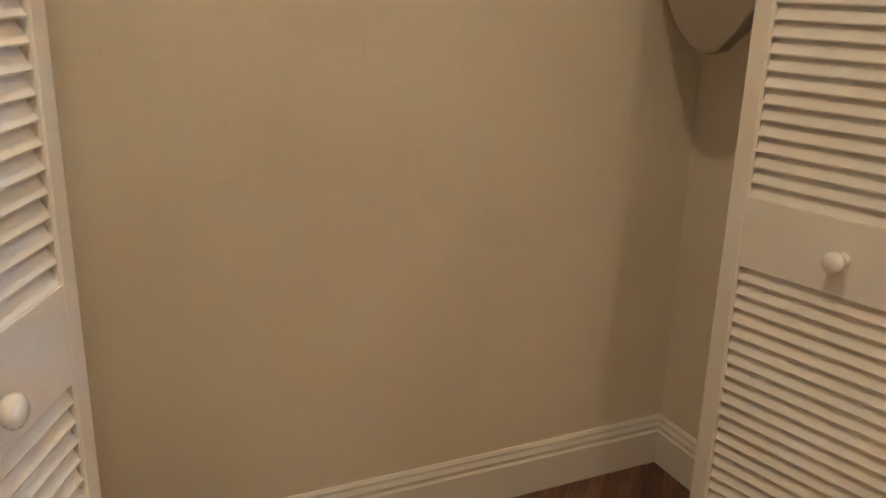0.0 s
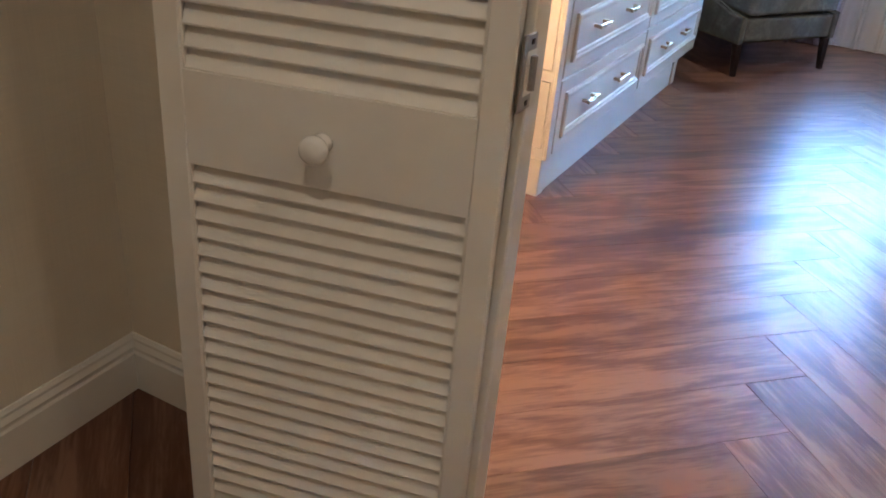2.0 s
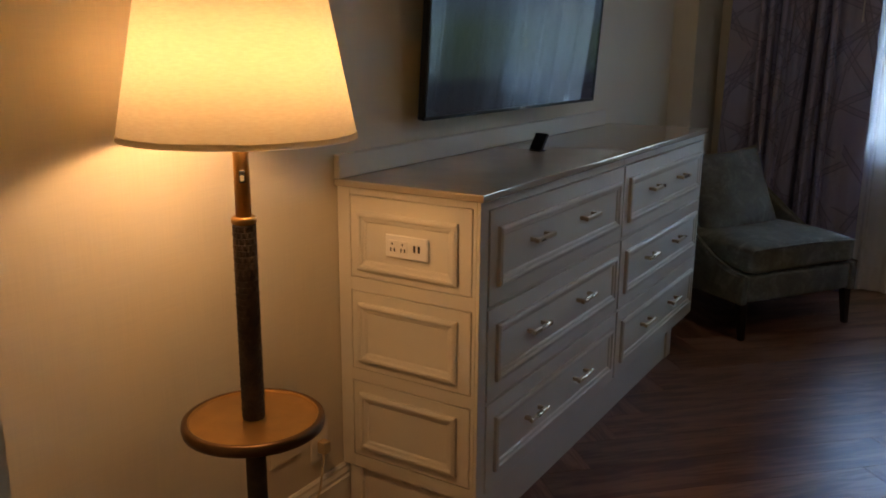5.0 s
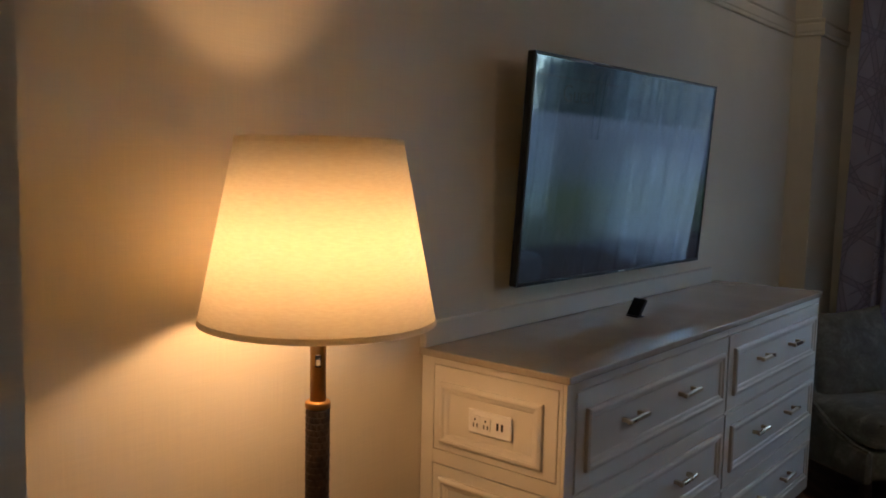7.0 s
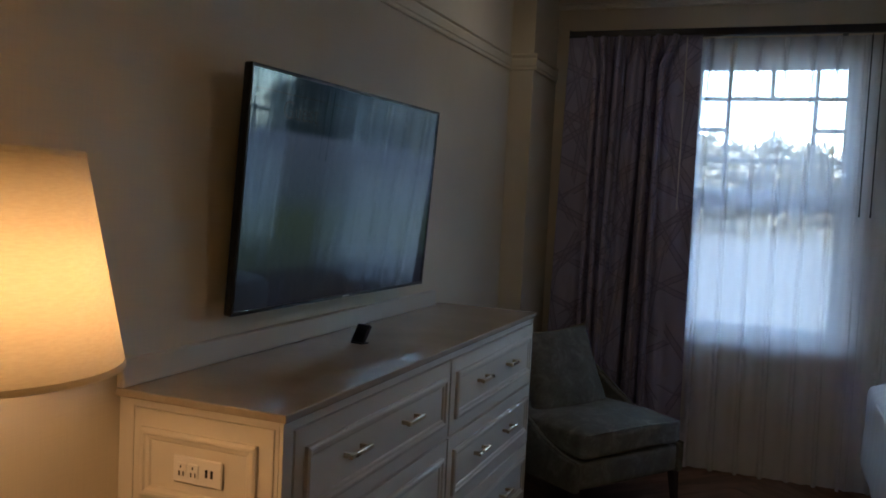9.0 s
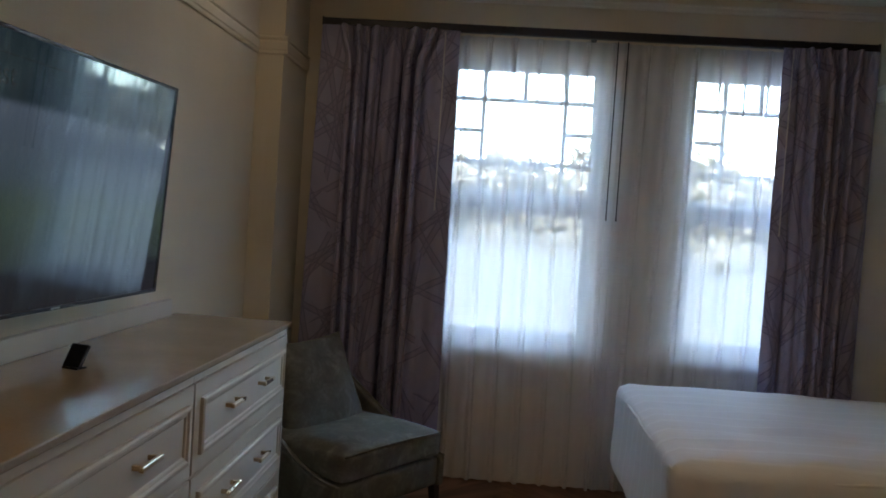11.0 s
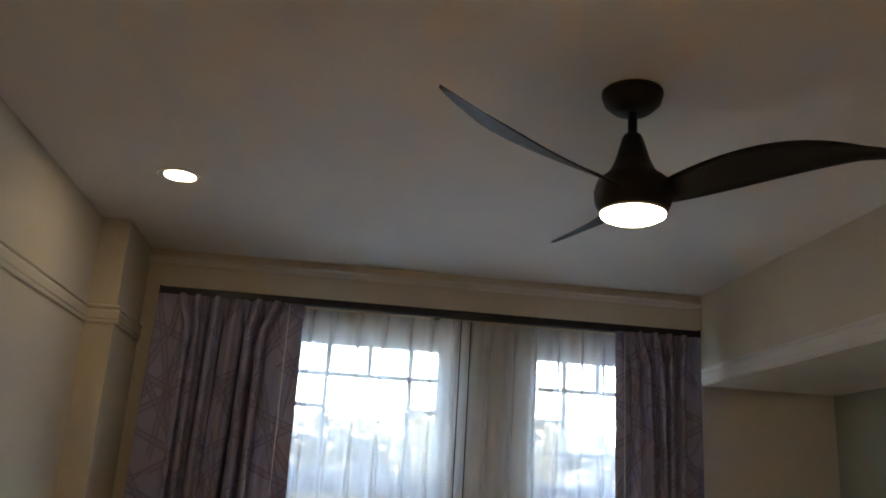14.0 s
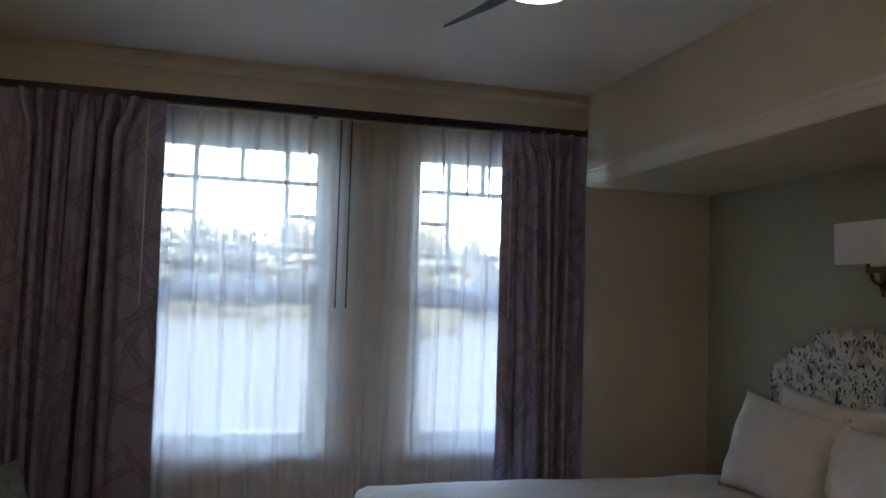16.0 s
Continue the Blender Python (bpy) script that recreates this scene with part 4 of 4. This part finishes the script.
bmesh.ops.bevel(bm, geom=[e for e in bm.edges if all(abs(v.co.x + 0.075) < 1e-5 for v in e.verts)], offset=0.022, segments=3, profile=0.6, affect='EDGES')
part("panel", bm, FLORAL, hb)
part("piping", tube([(-0.070, y, z) for y, z in out], 0.007, 6), FLORAL, hb, smooth=True)
PIL = ((3.765, 2.24, 0.905, 4, -10, 3, 0.66, 0.46), (3.76, 1.62, 0.895, -3, -10, -4, 0.66, 0.46), (3.635, 2.37, 0.868, 5, -17, 5, 0.64, 0.47), (3.60, 1.70, 0.845, -4, -19, -6, 0.64, 0.46))
for i, (x, y, z, rx, ry, rz, w, h) in enumerate(PIL):
    p = thing("pillow", pose(x, y, z, rx, -ry, rz), "plump white pillow propped against the headboard", "pillow", "pillows on the bed")
    part("pillowcase", cushion(w, h, 0.24, 10 + i, 1.7), BED, p, smooth=True)

# ---------- wall lamp ----------
sc_ = thing("wall_lamp", Matrix.Translation((EX, 1.89, 1.640)), "unlit wall lamp with a white box shade", "wall lamp")
part("back_plate", box(-0.024, 0, -0.19, 0.19, -0.05, 0.046, 0.004), BRONZE, sc_, "wide aged bronze wall plate")
for y in (-0.15, 0.15):
    part("finial", lathe([(0, -0.076), (0.007, -0.072), (0.009, -0.062), (0.005, -0.054), (0.012, -0.048), (0.012, -0.030), (0, -0.028)], 12, cx=-0.040, cy=y), BRONZE, sc_, smooth=True)
    part("socket_arm", tube([(-0.022, y, 0), (-0.05, y, -0.03), (-0.09, y, -0.01), (-0.12, y, 0.06)], 0.008, 8), BRONZE, sc_)
part("arm", tube([(-0.018, 0, 0), (-0.09, 0, 0), (-0.12, 0, 0.03), (-0.12, 0, 0.10)], 0.011, 10), BRONZE, sc_)
part("cross_bar", box(-0.13, -0.11, -0.15, 0.15, 0.022, 0.046, 0.003), BRONZE, sc_)
bm = moulding(-0.21, -0.03, -0.235, 0.235, [(0, 0.055), (0, 0.228), (0.004, 0.228), (0.004, 0.055), (0, 0.055)], lambda u, v, h: (u, v, h), fill=False)
part("shade", bm, SHADEW, sc_, "white fabric box shade")
part("shade_frame", box(-0.206, -0.034, -0.003, 0.003, 0.098, 0.104), BRONZE, sc_)

# ---------- curtains ----------
rod = thing("curtain_rod", Matrix(), "long dark square curtain rod over both windows", "curtain rod")
part("rod", box(0.240, 3.072, 3.200, 3.240, 2.372, 2.414, 0.008, 2), RODM, rod)
for x in (0.236, 3.066):
    part("end_cap", box(x, x + 0.010, 3.196, 3.244, 2.368, 2.418, 0.003), RODM, rod)
for x in (0.30, 1.66, 3.02):
    part("bracket", box(x - 0.012, x + 0.012, 3.240, WY, 2.380, 2.404), RODM, rod)


def pleats(d, xs, y, pin, material):
    hgt, wid, out = pin
    bm = bmesh.new()
    for sx in (-1, 0, 1):
        v = [bm.verts.new(p) for p in ((sx * wid, 0, 0), (sx * wid * 1.6 - wid * 0.5, -out, -0.004), (sx * wid * 1.6 + wid * 0.5, -out, -0.004), (sx * 0.2 * wid, 0.006, -hgt), (sx * wid, 0.012, 0))]
        for q in ((0, 1, 3), (1, 2, 3), (2, 4, 3), (0, 4, 2, 1)):
            bm.faces.new([v[k] for k in q])
    me = mesh_of("pleat", bm, material)
    for x in xs:
        share("pleat", me, d, Matrix.Translation((x, y, 2.372)))


def hanging(name, x0, x1, y, folds, seed, material, pin, label, flare=0.0, shift=0.0, deep=1.5, thick=0.003):
    """A curtain whose plan is a row of looping folds (cloth length, swing in radians; a minus folds away from the room)."""
    rnd = random.Random(seed)
    d = thing(name, Matrix(), label, "curtain")
    z0, z1, nz, per = 0.012, 2.374, 30, 18
    bm = bmesh.new()
    uvl = bm.loops.layers.uv.new("UVMap")
    lean = [(rnd.uniform(-0.5, 0.5), rnd.uniform(0.85, 1.2), rnd.uniform(0, 6)) for _ in folds]
    rows, us, heads = [], [], []
    for j in range(nz + 1):
        t = j / nz
        z = z0 + (z1 - z0) * t
        head = max(0.0, (t - 0.93) / 0.07)
        px, py, u = 0.0, 0.0, 0.0
        pts, us = [(0.0, 0.0)], [0.0]
        for k, (ln, w) in enumerate(folds):
            li, am, ph = lean[k]
            ww = w * (1 - 0.3 * head) * (1 + (am - 1) * (1 - t)) + 0.10 * math.sin(3.1 * t + ph)
            ll = ln * (1 + 0.12 * math.sin(2.3 * t + ph))
            for i in range(per):
                s = (i + 0.5) / per
                th = ww * math.sin(2 * math.pi * (s + 0.05 * li * math.sin(2 * math.pi * s)))
                px += ll / per * math.cos(th)
                py += ll / per * math.sin(th)
                u += ln / per
                pts.append((px, py))
                us.append(u)
        wid = (x1 - x0) + flare * (1 - t)
        ys = [p[1] - py * i / len(pts) for i, p in enumerate(pts)]
        row = [(x0 + shift * (1 - t) + wid * p[0] / px, y - deep * q * (1 - 0.3 * head) + 0.004 * noise.noise(Vector((p[0] * 9 + seed, t * 4, 1))), z) for p, q in zip(pts, ys)]
        rows.append([bm.verts.new(p) for p in row])
        if j == nz:
            heads = [row[int((k + 0.5) * per)][0] for k, (ln, w) in enumerate(folds) if abs(w) > 1.2]
    for j in range(nz):
        for i in range(len(us) - 1):
            fc = bm.faces.new((rows[j][i], rows[j][i + 1], rows[j + 1][i + 1], rows[j + 1][i]))
            for lp, (p, q) in zip(fc.loops, ((i, j), (i + 1, j), (i + 1, j + 1), (i, j + 1))):
                lp[uvl].uv = (us[p] + seed * 0.37, z0 + (z1 - z0) * q / nz)
    ob = part("panel", bm, material, d, smooth=True)
    if thick:
        ob.modifiers.new("thickness", 'SOLIDIFY').thickness = thick
    pleats(d, heads, y - 0.012, pin, GATHER if material is SHEER else material)
    return d


PIN = (0.15, 0.008, 0.026)
hanging("drape", 0.240, 0.962, 3.195, [(0.10, 0.15), (0.09, 0.25), (0.12, 1.95), (0.12, -2.0), (0.13, 2.0), (0.12, -1.95), (0.13, 1.95), (0.12, -2.0), (0.08, 0.6), (0.20, -1.9), (0.13, 1.9), (0.16, -2.0), (0.12, 1.8), (0.09, 0.4), (0.11, 0.2)], 4, DRAPE, PIN,
        "mauve-grey drape with a pattern of crossing lines", 0.06, -0.045, deep=1.5)
hanging("drape", 2.600, 3.070, 3.195, [(0.09, 0.3), (0.15, -2.0), (0.07, 0.6), (0.14, 1.9), (0.13, -1.95), (0.14, 2.0), (0.15, -2.0), (0.13, 1.9), (0.15, -2.0), (0.13, 1.9), (0.12, -1.8), (0.10, 0.4)], 9, DRAPE, PIN,
        "mauve-grey drape drawn back beside the bed", deep=1.5)
LONG = (0.42, 0.0055, 0.010)
hanging("sheer_curtain", 0.90, 1.86, 3.305, [(0.11, 0.5), (0.11, 1.75)] * 7 + [(0.10, 0.6)], 21, SHEER, LONG, "translucent white sheer curtain over the window", deep=0.9, thick=0)
hanging("sheer_curtain", 1.80, 2.66, 3.312, [(0.10, 1.7), (0.11, 0.5)] * 7, 33, SHEER, LONG, "translucent white sheer curtain over the second window", deep=0.9, thick=0)
WAND = plain("pale_wand", (0.55, 0.55, 0.58), 0.3)
for x, y, z, mat, label in ((1.782, 3.262, 1.445, RODM, "thin dark pull wand hanging from the rod"),
                            (1.834, 3.262, 1.445, RODM, "thin dark pull wand hanging from the rod"),
                            (0.893, 3.105, 1.44, WAND, "slim pale pull wand in front of the drape"),
                            (2.620, 3.105, 1.42, WAND, "slim pale pull wand in front of the drape")):
    w_ = thing("curtain_wand", Matrix.Translation((x, y, 0)), label, "curtain wand")
    top = 2.372 if mat is RODM else 2.345
    part("stick", tube([(0, 0, z), (0, 0, z + 0.05), (0, 0, top)], [0.0045, 0.0034, 0.0034], 8), mat, w_)
    part("hook", tube([(0, 0, top - 0.002), (0, 0.012, top + 0.010), (0, 3.205 - y if y < 3.2 else -0.03, top + 0.028)], 0.002, 6), STEEL, w_)

# ---------- ceiling fan and downlights ----------
fan = thing("ceiling_fan", Matrix.Translation((1.930, 1.065, 0)), "dark bronze three-blade ceiling fan with lit lamp", "ceiling fan")
part("canopy", lathe([(0, H), (0.087, H), (0.088, H - 0.010), (0.080, H - 0.036), (0.056, H - 0.058), (0.028, H - 0.066), (0, H - 0.066)], 40), FANM, fan, smooth=True)
part("downrod", lathe([(0, 2.585), (0.0135, 2.585), (0.0135, 2.490), (0, 2.490)], 16), FANM, fan, smooth=True)
part("motor_housing", lathe([(0, 2.512), (0.024, 2.512), (0.030, 2.500), (0.050, 2.430), (0.066, 2.397), (0.098, 2.370), (0.108, 2.340), (0.106, 2.310), (0.096, 2.283), (0.090, 2.275), (0.0, 2.275)], 48), FANM, fan, smooth=True)
part("lamp_disc", lathe([(0.0895, 2.276), (0.089, 2.269), (0.070, 2.259), (0.04, 2.253), (0, 2.251)], 40), glow("fan_light", (1.0, 0.80, 0.56), FAN_E), fan, "glowing round lamp", True)


def blade():
    bm = bmesh.new()
    n = 18
    rings = []
    for i in range(n + 1):
        t = i / n
        r = 0.085 + 0.635 * t
        half = (0.038 + 0.029 * math.sin(math.pi * min(1, t * 1.3)) ** 0.8) * (1 - t ** 5) + 0.004
        sweep = -0.070 * math.sin(t * math.pi * 0.92)
        z = 2.337 + 0.058 * math.sin(t * math.pi * 0.62)
        pitch = -radians(32 - 20 * t)
        th = 0.010 * (1 - 0.75 * t)
        sec = []
        for c, s in ((-1, 0), (-0.5, 1), (0, 1.1), (0.5, 0.8), (1, 0), (0.5, -0.6), (0, -0.8), (-0.5, -0.7)):
            a, b = c * half, s * th / 2 + 0.006 * (1 - c * c)
            sec.append(bm.verts.new((r, sweep + a * math.cos(pitch) - b * math.sin(pitch), z + a * math.sin(pitch) + b * math.cos(pitch))))
        rings.append(sec)
    for a, b in zip(rings, rings[1:]):
        for k in range(8):
            bm.faces.new((a[k], a[(k + 1) % 8], b[(k + 1) % 8], b[k]))
    bm.faces.new(rings[0]), bm.faces.new(rings[-1][::-1])
    return mesh_of("blade", bm, FANM, True)


BL = blade()
for a in (95, 215, 335):
    share("blade", BL, fan, pose(0, 0, 0, 0, 0, a))


def downlight(x, y, power, label, tone=(1.0, 0.82, 0.62)):
    d = thing("downlight", Matrix.Translation((x, y, H)), label, "downlight", "recessed downlights")
    part("trim_ring", lathe([(0.062, -0.004), (0.080, -0.006), (0.092, -0.004), (0.094, 0.0), (0.062, 0.0)], 40), TRIM, d, smooth=True)
    part("lens", lathe([(0.064, -0.003), (0.03, -0.005), (0, -0.006)], 40), glow("downlight_lens", tone, power), d, smooth=True)


downlight(0.470, 2.171, DOWN_E, "small lit recessed downlight near the column")
# Two unseen lights added to brighten the closet, its doors and the hall.
downlight(1.30, -2.85, HALL_E, "added unseen ceiling light outside the closet", (1.0, 0.73, 0.43))
downlight(2.15, -2.06, HALL_E * 0.5, "added unseen half-strength ceiling light in the entrance hall", (1.0, 0.73, 0.43))

# ---------- outdoors ----------
GZ = -4.2
bm = bmesh.new()
bmesh.ops.create_circle(bm, cap_ends=True, radius=2500, segments=64)
for v in bm.verts:
    v.co.z = GZ
setting("ground", bm, plain("pale_ground", (0.024, 0.025, 0.020), 0.9, var=0.3, vscale=0.35, grain=3), "pale grass and paved ground outside")
# Leaf green is greyed and lifted: the distance haze is in this colour.
LEAF = plain("foliage", (0.115, 0.12, 0.095), 0.7, var=0.3, vscale=1.5, grain=10)
BARK = plain("bark", (0.10, 0.075, 0.055), 0.9, var=0.3)


def tree(seed, hgt):
    rnd = random.Random(seed)
    t = thing("tree", Matrix.Translation((0, 0, GZ)), "leafy green tree beyond the windows", "tree", "trees outside")
    part("trunk", tube([(0, 0, 0), (0.1, 0.05, hgt * 0.3), (0.0, 0.1, hgt * 0.6), (0.1, 0, hgt * 0.85)], [0.28, 0.2, 0.13, 0.04], 8), BARK, t)
    bm, lim = bmesh.new(), bmesh.new()
    for b in range(22):
        a, z = rnd.uniform(0, 6.28), hgt * rnd.uniform(0.05, 0.92)
        rad = hgt * 0.34 * (1.15 - abs(z / hgt - 0.6) * 1.5) * rnd.uniform(0.6, 1)
        c = Vector((rad * math.cos(a), rad * math.sin(a), z))
        tube([(0, 0, z * 0.75), c * 0.6 + Vector((0, 0, z * 0.36)), c], [0.09, 0.05, 0.02], 5, lim)
        for _ in range(230):
            p = c + Vector((rnd.gauss(0, 1), rnd.gauss(0, 1), rnd.gauss(0, 0.7))) * hgt * 0.085
            m = Matrix.Translation(p) @ Euler((rnd.uniform(0, 6), rnd.uniform(0, 6), 0)).to_matrix().to_4x4()
            s = rnd.uniform(0.8, 1.6)
            bm.faces.new([bm.verts.new(m @ Vector(q)) for q in ((-s, 0, 0), (0, -s * 0.5, 0), (s, 0, 0), (0, s * 0.5, 0))])
    part("limbs", lim, BARK, t)
    part("crown", bm, LEAF, t)
    return t


T = [tree(3, 25.0), tree(8, 21.0)]
rnd = random.Random(5)
spots = [(-70 + 9.5 * i + rnd.uniform(-3, 3), 235 + rnd.uniform(-18, 24)) for i in range(26)]
for i, (x, y) in enumerate(spots):
    m = Matrix.Translation((x, y, GZ)) @ Matrix.Rotation(rnd.uniform(0, 6), 4, 'Z')
    if i < 2:
        T[i].matrix_basis = m
    else:
        copy_thing(T[i % 2], m)
for i in range(12):
    y = 105 + 90 * (i / 12)
    m = Matrix.Translation((rnd.uniform(-0.28, 0.36) * y, y, GZ)) @ Matrix.Rotation(rnd.uniform(0, 6), 4, 'Z')
    copy_thing(T[i % 2], m @ Matrix.Scale(rnd.uniform(0.12, 0.22), 4))

# ---------- floor planks ----------
PWID, PLEN, OX, OY = 0.1768, 1.22, 0.537, 0.095
ROOM = (-0.1, 4.0, -4.05, 3.45)
c45 = math.sqrt(0.5)


def clip(poly, axis, lim, keep_less):
    out = []
    for a, b in zip(poly, poly[1:] + poly[:1]):
        ia, ib = (a[axis] <= lim) == keep_less, (b[axis] <= lim) == keep_less
        if ia:
            out.append(a)
        if ia != ib:
            t = (lim - a[axis]) / (b[axis] - a[axis])
            out.append((a[0] + t * (b[0] - a[0]), a[1] + t * (b[1] - a[1])))
    return out


def plank(u0, v0, lu, lv):
    g = 0.0005
    cs_ = [(u0 + g, v0 + g), (u0 + lu - g, v0 + g), (u0 + lu - g, v0 + lv - g), (u0 + g, v0 + lv - g)]
    poly = [(OX + c45 * (u - v), OY + c45 * (u + v)) for u, v in cs_]
    for ax, lim, less in ((0, ROOM[0], False), (0, ROOM[1], True), (1, ROOM[2], False), (1, ROOM[3], True)):
        if poly:
            poly = clip(poly, ax, lim, less)
    if len(poly) < 3:
        return
    cu_, cv_ = u0 + lu / 2, v0 + lv / 2
    c = Vector((OX + c45 * (cu_ - cv_), OY + c45 * (cu_ + cv_), 0))
    m = Matrix.Translation(c) @ Matrix.Rotation(radians(45 if lu > lv else 135), 4, 'Z')
    inv = m.inverted()
    pts = [inv @ Vector((x, y, 0)) for x, y in poly]
    mid = sum(pts, Vector()) / len(pts)
    bm = bmesh.new()
    lo = [bm.verts.new((p.x, p.y, -0.0035)) for p in pts]
    md = [bm.verts.new((p.x, p.y, -0.0006)) for p in pts]
    hi = []
    for p in pts:
        d = mid - p
        hi.append(bm.verts.new((p.x + d.normalized().x * 0.0009, p.y + d.normalized().y * 0.0009, 0)))
    bm.faces.new(hi)
    k = len(pts)
    for i in range(k):
        j = (i + 1) % k
        bm.faces.new((lo[i], lo[j], md[j], md[i])), bm.faces.new((md[i], md[j], hi[j], hi[i]))
    share("plank", mesh_of("plank", bm, PLANK), floor, m)


for col in range(-4, 5):
    for k in range(-45, 46):
        u, v = k * PWID + col * PLEN, k * PWID - col * PLEN
        for a in ((u, v, PLEN, PWID), (u + PLEN, v + PWID - PLEN, PWID, PLEN)):
            cx_, cy_ = OX + c45 * (a[0] + a[2] / 2 - a[1] - a[3] / 2), OY + c45 * (a[0] + a[2] / 2 + a[1] + a[3] / 2)
            if -0.8 < cx_ < 4.7 and -4.8 < cy_ < 4.1:
                plank(*a)
